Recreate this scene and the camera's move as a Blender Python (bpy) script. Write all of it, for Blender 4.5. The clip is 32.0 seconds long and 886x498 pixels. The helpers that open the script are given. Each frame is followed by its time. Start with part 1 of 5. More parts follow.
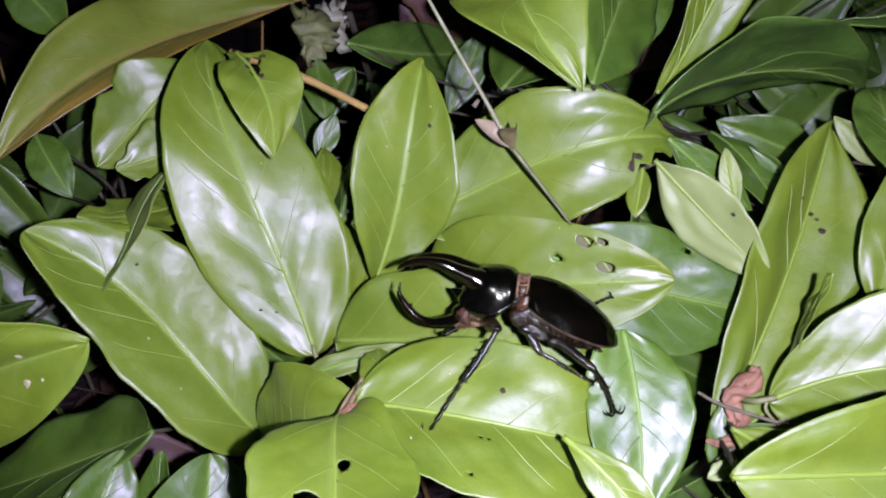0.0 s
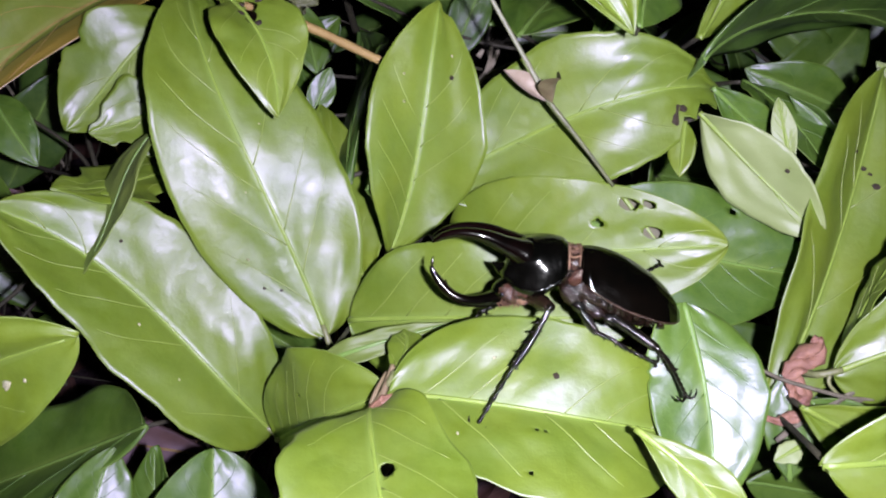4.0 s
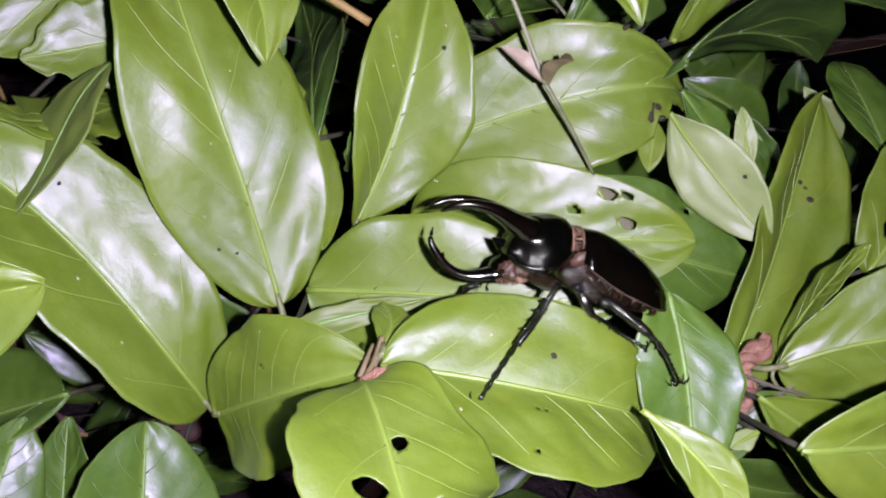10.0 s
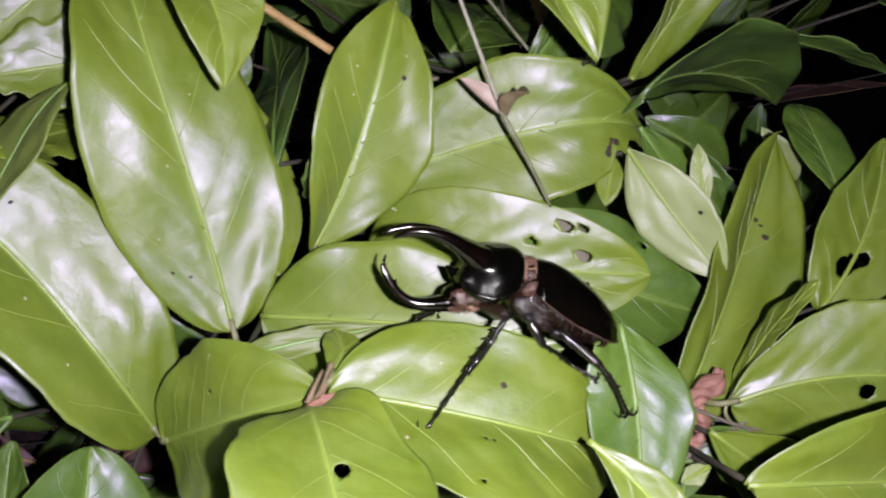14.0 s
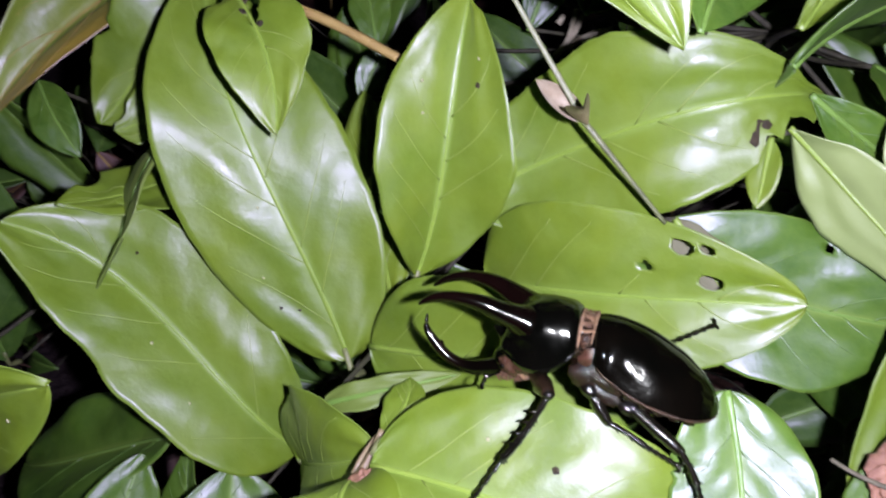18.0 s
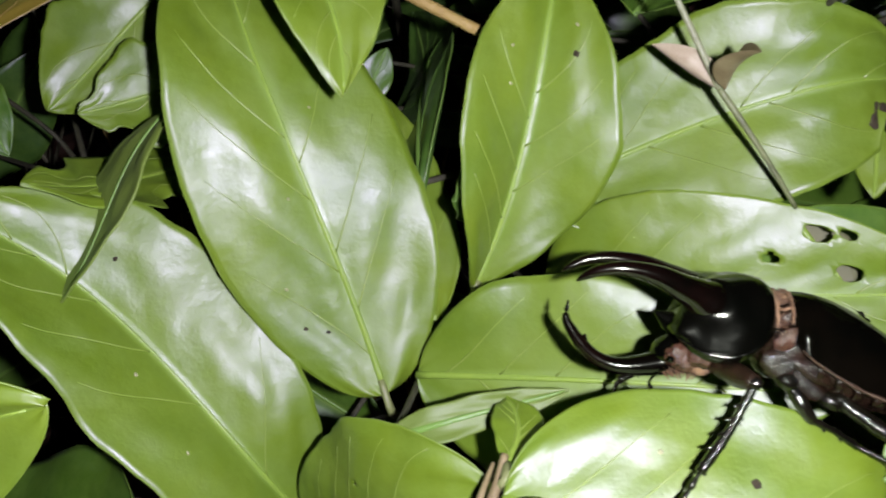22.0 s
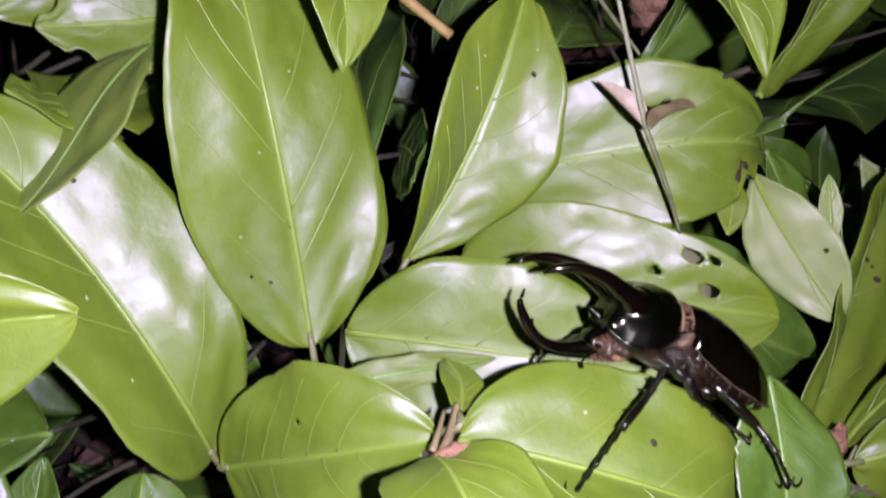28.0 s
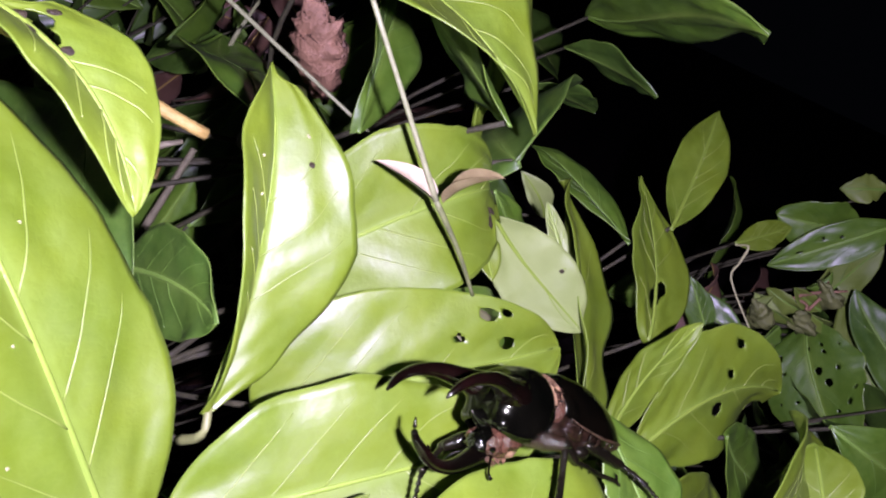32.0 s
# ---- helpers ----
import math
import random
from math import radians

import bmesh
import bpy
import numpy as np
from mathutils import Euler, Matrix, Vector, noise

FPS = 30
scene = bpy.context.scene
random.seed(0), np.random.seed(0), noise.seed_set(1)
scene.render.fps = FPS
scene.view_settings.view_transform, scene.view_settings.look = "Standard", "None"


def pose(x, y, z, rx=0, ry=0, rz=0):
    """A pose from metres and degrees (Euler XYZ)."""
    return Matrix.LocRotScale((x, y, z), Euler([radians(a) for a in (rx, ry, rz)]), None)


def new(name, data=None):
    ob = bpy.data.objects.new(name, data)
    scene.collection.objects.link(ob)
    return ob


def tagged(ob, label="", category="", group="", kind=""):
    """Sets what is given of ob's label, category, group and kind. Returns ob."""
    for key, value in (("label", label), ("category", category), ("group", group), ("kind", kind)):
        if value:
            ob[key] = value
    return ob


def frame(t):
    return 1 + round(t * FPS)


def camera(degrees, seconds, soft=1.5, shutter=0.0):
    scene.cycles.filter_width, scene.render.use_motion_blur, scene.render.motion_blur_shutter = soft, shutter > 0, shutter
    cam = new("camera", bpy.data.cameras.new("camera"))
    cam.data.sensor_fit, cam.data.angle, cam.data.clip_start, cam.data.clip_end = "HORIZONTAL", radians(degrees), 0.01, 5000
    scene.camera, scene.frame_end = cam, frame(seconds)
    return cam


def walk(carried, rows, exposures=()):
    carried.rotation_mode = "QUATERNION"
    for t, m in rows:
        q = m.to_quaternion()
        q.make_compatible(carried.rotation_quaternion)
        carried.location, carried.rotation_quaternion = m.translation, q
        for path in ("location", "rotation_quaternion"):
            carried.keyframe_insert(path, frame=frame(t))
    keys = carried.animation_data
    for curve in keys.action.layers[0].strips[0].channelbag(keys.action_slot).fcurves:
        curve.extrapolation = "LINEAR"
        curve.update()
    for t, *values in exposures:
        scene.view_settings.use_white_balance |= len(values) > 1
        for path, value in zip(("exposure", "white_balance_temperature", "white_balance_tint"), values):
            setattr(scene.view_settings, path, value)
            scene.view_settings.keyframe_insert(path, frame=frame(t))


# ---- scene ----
cam = camera(57.2, 32.0, soft=2.0, shutter=0.5)
METRES, EYE, TILT, LEAN, TURN = 0.8, 0.55, -35.0, 0.0, 0.0
ROWS = [
    (0.0, 0.0, 0.0, 0.0, 0.0, 0.0, -0.0),
    (0.5, -0.0017, 0.0099, 0.0066, -0.04, -1.22, 0.32),
    (1.0, -0.0059, 0.0051, 0.0049, 0.21, -1.76, 0.62),
    (1.5, -0.0038, 0.0036, 0.0057, 0.7, -1.96, 0.91),
    (2.0, -0.0008, 0.008, 0.0117, 0.8, -2.19, 1.34),
    (2.5, -0.014, 0.0159, 0.0093, 0.24, -2.31, 1.56),
    (4.5, -0.0315, 0.0442, 0.0054, -3.99, -3.27, 1.2),
    (5.0, -0.0288, 0.0456, 0.0039, -4.22, -3.22, 1.2),
    (5.5, -0.0282, 0.0504, 0.0017, -4.32, -3.2, 1.29),
    (6.0, -0.048, 0.0568, 0.0059, -4.47, -3.28, 1.34),
    (6.5, -0.0578, 0.0755, 0.0056, -5.12, -2.54, 1.04),
    (7.0, -0.0784, 0.0723, 0.0015, -8.26, -1.78, 0.19),
    (7.5, -0.0888, 0.062, -0.0061, -12.28, -1.4, -1.54),
    (8.0, -0.0854, 0.057, -0.007, -14.65, -2.2, -2.52),
    (8.5, -0.0954, 0.0576, -0.0094, -15.04, -2.84, -3.06),
    (9.0, -0.0917, 0.058, -0.0084, -15.18, -3.11, -3.62),
    (9.5, -0.0901, 0.0587, -0.0076, -15.25, -3.2, -3.86),
    (10.0, -0.0936, 0.0601, -0.0058, -15.36, -3.12, -3.89),
    (10.5, -0.099, 0.0624, -0.0099, -15.42, -2.97, -4.07),
    (11.0, -0.0947, 0.0631, -0.0099, -15.67, -2.69, -4.29),
    (11.5, -0.0984, 0.0595, -0.0096, -15.99, -2.34, -4.48),
    (12.0, -0.1027, 0.0577, -0.0115, -16.2, -1.95, -4.66),
    (12.5, -0.1019, 0.0565, -0.0103, -16.43, -1.49, -4.9),
    (13.0, -0.0991, 0.0579, -0.0092, -16.76, -0.66, -5.03),
    (13.5, -0.0986, 0.0602, -0.0119, -17.07, -0.11, -5.16),
    (15.5, -0.0161, 0.0422, 0.012, -9.95, -6.34, -2.24),
    (16.0, -0.0202, 0.0756, 0.0206, -1.6, -9.3, 0.04),
    (16.5, -0.0223, 0.0825, 0.0288, 2.85, -10.68, 0.65),
    (17.0, -0.0227, 0.0856, 0.0286, 4.02, -10.93, 0.01),
    (17.5, 0.0026, 0.0859, 0.0419, 4.42, -10.89, 0.09),
    (18.0, 0.0259, 0.0929, 0.0515, 8.57, -9.83, 0.7),
    (18.5, 0.039, 0.1006, 0.0492, 14.52, -8.65, 1.93),
    (19.0, 0.0392, 0.1038, 0.0441, 16.17, -8.59, 3.21),
    (19.5, 0.0284, 0.1285, 0.0201, 10.29, -7.27, 4.81),
    (20.0, 0.003, 0.1383, 0.01, 3.59, -7.01, 5.01),
    (20.5, -0.0276, 0.1328, 0.0027, -0.25, -5.24, 2.93),
    (21.0, -0.0385, 0.1248, 0.0006, -2.58, -3.6, 1.29),
    (21.5, -0.052, 0.1185, -0.0, -3.24, -2.83, 0.18),
    (22.0, -0.0661, 0.1369, 0.0052, -4.03, -1.79, -0.71),
    (22.5, -0.0836, 0.144, -0.0028, -5.56, 0.52, -2.43),
    (23.0, -0.0862, 0.1425, 0.0115, -10.23, 0.63, -4.29),
    (23.5, -0.0996, 0.1347, 0.0266, -12.94, 1.55, -5.85),
    (24.0, -0.1088, 0.153, 0.0088, -13.85, 3.27, -6.85),
    (24.5, -0.0968, 0.1851, -0.0095, -15.39, 1.19, -6.8),
    (26.5, -0.1381, 0.1554, -0.0013, -21.07, -0.58, -9.51),
    (27.0, -0.1407, 0.1353, 0.0128, -20.82, 2.35, -9.54),
    (27.5, -0.1402, 0.1151, 0.0081, -20.78, 3.95, -9.51),
    (28.0, -0.1343, 0.1183, -0.0042, -20.63, -1.08, -9.77),
    (28.5, -0.1305, 0.1172, -0.0002, -20.7, -3.3, -9.55),
    (29.0, -0.124, 0.1388, 0.0321, -29.49, -5.83, -4.82),
    (29.5, -0.1367, 0.1381, 0.0542, -38.03, -8.12, 2.74),
    (30.0, -0.1526, 0.1569, 0.0477, -45.15, -7.75, 6.24),
    (30.5, -0.1718, 0.1698, 0.0307, -49.21, -5.18, 6.56),
    (31.0, -0.1737, 0.1833, 0.0257, -52.17, -2.03, 5.65),
    (31.5, -0.1835, 0.1949, 0.0258, -52.77, -0.14, 4.76),
    (32.0, -0.1927, 0.2024, 0.0274, -53.13, 0.44, 4.01),
]
START = pose(0, 0, EYE, TILT, LEAN, TURN)
EYES = [(t, START @ pose(METRES * x, METRES * y, METRES * z, 90 + pitch, roll, yaw)) for t, x, y, z, yaw, pitch, roll in ROWS]
walk(cam, EYES, exposures=[(0.0, 0.22, 6400, 11), (2.5, 0.14, 6400, 12), (5.0, -0.06, 6350, 13), (7.0, -0.14, 6400, 12), (9.0, -0.14, 6450, 15), (13.0, -0.10, 6800, 16), (16.0, -0.40, 6600, 11), (18.0, -0.31, 6350, 7), (19.3, -0.33, 6350, 7), (20.0, -1.02, 7150, -4), (22.0, -0.95, 7150, -7), (24.0, -0.74, 6900, 7), (25.3, -0.86, 6850, 12), (27.0, -0.56, 6750, 17), (29.0, -0.36, 6700, 19), (30.0, 0.0, 6650, 24), (32.0, 0.12, 6500, 22)])

# ---- light: a dark night and one hand-held torch beside the eye ----
TORCH_OFFSET = pose(0.025, 0.000, 0.024, 0, 0, 0)
TORCH_POWER = 16000.0
night = bpy.data.worlds.new("night")
scene.world = night
night.use_nodes = True
night.node_tree.nodes["Background"].inputs["Color"].default_value = (0.30, 0.38, 0.55, 1)
night.node_tree.nodes["Background"].inputs["Strength"].default_value = 0.0022


# ---- materials ----
def material(name):
    m = bpy.data.materials.new(name)
    m.use_nodes = True
    nt = m.node_tree
    return m, nt, nt.nodes["Principled BSDF"]


def node(nt, kind, **values):
    n = nt.nodes.new(kind)
    for key, value in values.items():
        n.inputs[key.replace("_", " ")].default_value = value
    return n


def ramp(nt, source, stops):
    n = nt.nodes.new("ShaderNodeValToRGB")
    while len(n.color_ramp.elements) < len(stops):
        n.color_ramp.elements.new(0.5)
    for e, (at, colour) in zip(n.color_ramp.elements, stops):
        e.position, e.color = at, (*colour, 1)
    nt.links.new(source, n.inputs["Fac"])
    return n.outputs["Color"]


def mix(nt, fac, a, b, how="MIX"):
    n = nt.nodes.new("ShaderNodeMix")
    n.data_type, n.blend_type = "RGBA", how
    for socket, value in ((n.inputs["Factor"], fac), (n.inputs["A"], a), (n.inputs["B"], b)):
        if isinstance(value, bpy.types.NodeSocket):
            nt.links.new(value, socket)
        elif isinstance(value, (int, float)):
            socket.default_value = value
        else:
            socket.default_value = (*value, 1)
    return n.outputs["Result"]


def maths(nt, how, a, b=0.0):
    n = nt.nodes.new("ShaderNodeMath")
    n.operation = how
    for socket, value in zip(n.inputs, (a, b)):
        if isinstance(value, bpy.types.NodeSocket):
            nt.links.new(value, socket)
        else:
            socket.default_value = value
    return n.outputs["Value"]


def bumps(nt, bsdf, layers):
    """Layers of (height socket, distance in metres), chained."""
    last = None
    for height, distance in layers:
        b = node(nt, "ShaderNodeBump", Strength=1.0, Distance=distance)
        nt.links.new(height, b.inputs["Height"])
        if last is not None:
            nt.links.new(last, b.inputs["Normal"])
        last = b.outputs["Normal"]
    nt.links.new(last, bsdf.inputs["Normal"])


def leaf_material(name, fresh, deep, rib, rough, spots=0.0, spot_colour=(0.10, 0.05, 0.02), browned=None):
    m, nt, bsdf = material(name)
    where = node(nt, "ShaderNodeTexCoord").outputs["Object"]
    uv = nt.nodes.new("ShaderNodeUVMap")
    split = nt.nodes.new("ShaderNodeSeparateXYZ")
    nt.links.new(uv.outputs["UV"], split.inputs["Vector"])
    info = nt.nodes.new("ShaderNodeObjectInfo")

    def cloud(scale, detail=3.0, rough_=0.55):
        n = node(nt, "ShaderNodeTexNoise", Scale=scale, Detail=detail, Roughness=rough_)
        nt.links.new(where, n.inputs["Vector"])
        return n.outputs["Fac"]
    large, fine, grain = cloud(38), cloud(260), cloud(1500, 2)
    tone = mix(nt, ramp(nt, large, [(0.32, (0, 0, 0)), (0.68, (1, 1, 1))]), deep, fresh)
    tone = mix(nt, maths(nt, "MULTIPLY", info.outputs["Random"], 0.45), tone, mix(nt, 0.6, tone, deep))
    tone = mix(nt, ramp(nt, fine, [(0.35, (0, 0, 0)), (0.75, (0.18, 0.18, 0.18))]), tone, rib)
    # paler towards the midrib and the very edge
    across = maths(nt, "ABSOLUTE", maths(nt, "SUBTRACT", split.outputs["Y"], 0.5))
    pale = ramp(nt, across, [(0.0, (0.75, 0.75, 0.75)), (0.05, (0.12, 0.12, 0.12)), (0.2, (0, 0, 0)), (0.487, (0, 0, 0)), (0.5, (0.5, 0.5, 0.5))])
    tone = mix(nt, pale, tone, rib)
    if browned:
        edge = maths(nt, "ADD", split.outputs["Y"], maths(nt, "MULTIPLY", maths(nt, "SUBTRACT", large, 0.5), 0.06))
        tone = mix(nt, ramp(nt, edge, [(0.385, (1, 1, 1)), (0.395, (0, 0, 0))]), tone, browned)
        # thin dark line: shadow of the folded edge, painted along the browned band
        tone = mix(nt, ramp(nt, edge, [(0.382, (0, 0, 0)), (0.392, (1, 1, 1)), (0.402, (1, 1, 1)), (0.415, (0, 0, 0))]), tone, (0.02, 0.014, 0.006))
    if spots:
        v = node(nt, "ShaderNodeTexNoise", Scale=170.0, Detail=4.0, Roughness=0.7)
        nt.links.new(where, v.inputs["Vector"])
        tone = mix(nt, ramp(nt, v.outputs["Fac"], [(0.70 - 0.14 * spots, (0, 0, 0)), (0.78 - 0.10 * spots, (1, 1, 1))]), tone, spot_colour)
    # the fine net of veinlets
    net = node(nt, "ShaderNodeTexVoronoi", Scale=430.0, Randomness=1.0)
    net.feature = "DISTANCE_TO_EDGE"
    bent = nt.nodes.new("ShaderNodeVectorMath")
    bent.operation = "MULTIPLY_ADD"
    warp = node(nt, "ShaderNodeTexNoise", Scale=300.0, Detail=2.0)
    nt.links.new(where, warp.inputs["Vector"])
    nt.links.new(warp.outputs["Color"], bent.inputs[0])
    bent.inputs[1].default_value = (0.002, 0.002, 0.002)
    nt.links.new(where, bent.inputs[2])
    nt.links.new(bent.outputs["Vector"], net.inputs["Vector"])
    mesh = ramp(nt, net.outputs["Distance"], [(0.0, (1, 1, 1)), (0.16, (0, 0, 0))])
    tone = mix(nt, maths(nt, "MULTIPLY", mesh, 0.07), tone, rib)
    nt.links.new(tone, bsdf.inputs["Base Color"])
    shine = ramp(nt, cloud(90), [(0.3, (rough - 0.05,) * 3), (0.7, (rough + 0.07,) * 3)])
    nt.links.new(shine, bsdf.inputs["Roughness"])
    bsdf.inputs["IOR"].default_value = 1.58
    bsdf.inputs["Specular IOR Level"].default_value = 0.70
    bumps(nt, bsdf, [(cloud(24, 1.0), 0.0017), (cloud(100, 1.0), 0.00048), (cloud(330, 2), 0.00012), (maths(nt, "MULTIPLY", mesh, -1.0), 0.000009), (grain, 0.00003)])
    return m


def plain_material(name, a, b, scale, rough, spec=0.5, bump=0.0002, metal=0.0, coat=0.0, sheen=(1, 1, 1)):
    m, nt, bsdf = material(name)
    where = node(nt, "ShaderNodeTexCoord").outputs["Object"]
    n = node(nt, "ShaderNodeTexNoise", Scale=scale, Detail=4.0)
    nt.links.new(where, n.inputs["Vector"])
    f = node(nt, "ShaderNodeTexNoise", Scale=scale * 9, Detail=3.0)
    nt.links.new(where, f.inputs["Vector"])
    tone = mix(nt, ramp(nt, n.outputs["Fac"], [(0.35, (0, 0, 0)), (0.65, (1, 1, 1))]), a, b)
    tone = mix(nt, ramp(nt, f.outputs["Fac"], [(0.3, (0, 0, 0)), (0.8, (0.5, 0.5, 0.5))]), tone, a)
    nt.links.new(tone, bsdf.inputs["Base Color"])
    nt.links.new(ramp(nt, n.outputs["Fac"], [(0.2, (max(rough - 0.06, 0.03),) * 3), (0.8, (rough + 0.08,) * 3)]), bsdf.inputs["Roughness"])
    bsdf.inputs["Specular IOR Level"].default_value = spec
    bsdf.inputs["Metallic"].default_value = metal
    bsdf.inputs["Specular Tint"].default_value = (*sheen, 1)
    bsdf.inputs["Coat Weight"].default_value = coat
    bsdf.inputs["Coat Roughness"].default_value = 0.06
    bumps(nt, bsdf, [(f.outputs["Fac"], bump)])
    return m


RIB = (0.206, 0.341, 0.0429)
LEAF = leaf_material("leaf_fresh", (0.157, 0.247, 0.0105), (0.109, 0.197, 0.0080), RIB, 0.46)
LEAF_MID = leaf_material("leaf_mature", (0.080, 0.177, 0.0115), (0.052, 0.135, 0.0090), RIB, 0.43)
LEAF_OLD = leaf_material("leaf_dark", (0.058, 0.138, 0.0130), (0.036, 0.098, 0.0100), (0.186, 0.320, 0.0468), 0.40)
LEAF_PALE = leaf_material("leaf_pale_underside", (0.274, 0.385, 0.0975), (0.235, 0.341, 0.0780), (0.304, 0.418, 0.1170), 0.55)
LEAF_YELLOW = leaf_material("leaf_yellowed", (0.165, 0.255, 0.020), (0.130, 0.205, 0.014), (0.26, 0.28, 0.05), 0.42, 0.10, (0.14, 0.10, 0.02), (0.25, 0.20, 0.022))
LEAF_UNDER = leaf_material("leaf_dull_underside", (0.147, 0.226, 0.0195), (0.113, 0.187, 0.0156), (0.186, 0.286, 0.0351), 0.62)
LEAF_TAN = leaf_material("leaf_withered_tan", (0.125, 0.14, 0.036), (0.085, 0.10, 0.026), (0.17, 0.18, 0.06), 0.75)
LEAF_DEAD = leaf_material("leaf_dead", (0.14, 0.075, 0.035), (0.075, 0.04, 0.02), (0.2, 0.12, 0.06), 0.6)
MIDRIB = plain_material("midrib_pale", (0.235, 0.369, 0.0429), (0.191, 0.319, 0.0351), 120, 0.4)
VEIN = plain_material("vein_pale", (0.228, 0.336, 0.046), (0.184, 0.288, 0.034), 150, 0.45, spec=0.85)
MIDRIB_DARK = plain_material("midrib_green", (0.167, 0.319, 0.0468), (0.127, 0.253, 0.0351), 120, 0.4)
VEIN_DARK = plain_material("vein_green", (0.105, 0.215, 0.026), (0.080, 0.175, 0.021), 150, 0.42, spec=0.8)
BARK = plain_material("twig_bark", (0.20, 0.20, 0.095), (0.11, 0.115, 0.05), 200, 0.6, bump=0.0006)
BARK_DARK = plain_material("twig_bark_dark", (0.058, 0.062, 0.022), (0.030, 0.033, 0.012), 200, 0.65, bump=0.0005)
BARK_TAN = plain_material("twig_tan", (0.37, 0.29, 0.07), (0.28, 0.20, 0.045), 160, 0.55, bump=0.0005)
STALK = plain_material("green_stalk", (0.22, 0.26, 0.08), (0.15, 0.19, 0.055), 160, 0.45)
VINE = plain_material("vine_stem", (0.28, 0.33, 0.15), (0.18, 0.21, 0.08), 220, 0.45)
PINK = plain_material("shrivelled_bud_pink", (0.40, 0.24, 0.11), (0.18, 0.095, 0.045), 190, 0.42, bump=0.0006)
LEAFLET = plain_material("dry_leaflet", (0.43, 0.41, 0.23), (0.32, 0.28, 0.14), 180, 0.5)
LEAFLET_BROWN = plain_material("dry_leaflet_brown", (0.28, 0.25, 0.10), (0.17, 0.14, 0.05), 180, 0.5)
CHITIN_SHEEN = (0.85, 1.0, 0.58)
SHELL = plain_material("black_chitin", (0.0008, 0.001, 0.0005), (0.0016, 0.0016, 0.0008), 70, 0.15, spec=0.65, bump=0.00003, coat=0.04, sheen=CHITIN_SHEEN)
WING = plain_material("wing_case_chitin", (0.0009, 0.001, 0.0005), (0.0022, 0.0018, 0.0008), 110, 0.09, spec=0.32, bump=0.00004, coat=0.03, sheen=CHITIN_SHEEN)
LIMB = plain_material("rough_limb_chitin", (0.003, 0.003, 0.0015), (0.007, 0.006, 0.0025), 150, 0.14, spec=0.8, bump=0.00022, coat=0.05, sheen=CHITIN_SHEEN)
HORN = plain_material("horn_chitin", (0.0009, 0.001, 0.0005), (0.0045, 0.0016, 0.0010), 60, 0.13, spec=0.6, bump=0.00004, coat=0.05, sheen=CHITIN_SHEEN)
BELLY = plain_material("belly_chitin", (0.016, 0.009, 0.004), (0.003, 0.002, 0.001), 300, 0.25, bump=0.00015, sheen=CHITIN_SHEEN)
BELLY_EDGE = plain_material("belly_rim", (0.060, 0.036, 0.016), (0.012, 0.008, 0.004), 420, 0.35, bump=0.0003, sheen=CHITIN_SHEEN)
BREAST = plain_material("bristly_side_plate", (0.020, 0.012, 0.005), (0.003, 0.0025, 0.0012), 260, 0.15, spec=0.7, bump=0.0003, coat=0.05, sheen=CHITIN_SHEEN)
PINK_PLATE = plain_material("pinkish_plate", (0.080, 0.040, 0.018), (0.012, 0.007, 0.003), 260, 0.17, spec=0.7, bump=0.0003, coat=0.05, sheen=CHITIN_SHEEN)
FUZZ = plain_material("rust_bristles", (0.25, 0.15, 0.045), (0.10, 0.055, 0.016), 900, 0.7, bump=0.0008)
COLLAR = plain_material("bristly_collar", (0.37, 0.25, 0.095), (0.07, 0.04, 0.016), 330, 0.45, bump=0.0008)
BLEMISH = plain_material("brown_blemish", (0.05, 0.042, 0.010), (0.022, 0.018, 0.006), 500, 0.6, bump=0.0004)
SCAR = plain_material("pale_scar", (0.50, 0.54, 0.24), (0.38, 0.42, 0.17), 500, 0.6, bump=0.0004)
ROSE = plain_material("rosy_dead_leaf", (0.36, 0.22, 0.11), (0.18, 0.11, 0.05), 90, 0.6, bump=0.001)
RUSSET = plain_material("russet_dead_leaf", (0.20, 0.085, 0.06), (0.12, 0.06, 0.04), 120, 0.6, bump=0.001)
SOIL = plain_material("dark_soil", (0.05, 0.035, 0.025), (0.025, 0.018, 0.012), 14, 0.85, bump=0.01)
CASE = plain_material("torch_case", (0.02, 0.02, 0.022), (0.03, 0.03, 0.03), 90, 0.4)
GLOW, _, glow_bsdf = material("torch_glow")
glow_bsdf.inputs["Base Color"].default_value = (0, 0, 0, 1)
glow_bsdf.inputs["Emission Color"].default_value = (1.03, 0.865, 1.55, 1)
glow_bsdf.inputs["Emission Strength"].default_value = TORCH_POWER


# ---- mesh helpers ----
def part(name, mesh, mat, parent, label=""):
    ob = new(name, mesh)
    mats = mat if isinstance(mat, (list, tuple)) else [mat]
    if not mesh.materials:
        for m in mats:
            mesh.materials.append(m)
    ob.parent = parent
    if label:
        ob["label"] = label
    return ob


def mesh_from(name, verts, faces, smooth=True):
    me = bpy.data.meshes.new(name)
    me.from_pydata([tuple(v) for v in verts], [], faces)
    me.polygons.foreach_set("use_smooth", [smooth] * len(me.polygons))
    return me


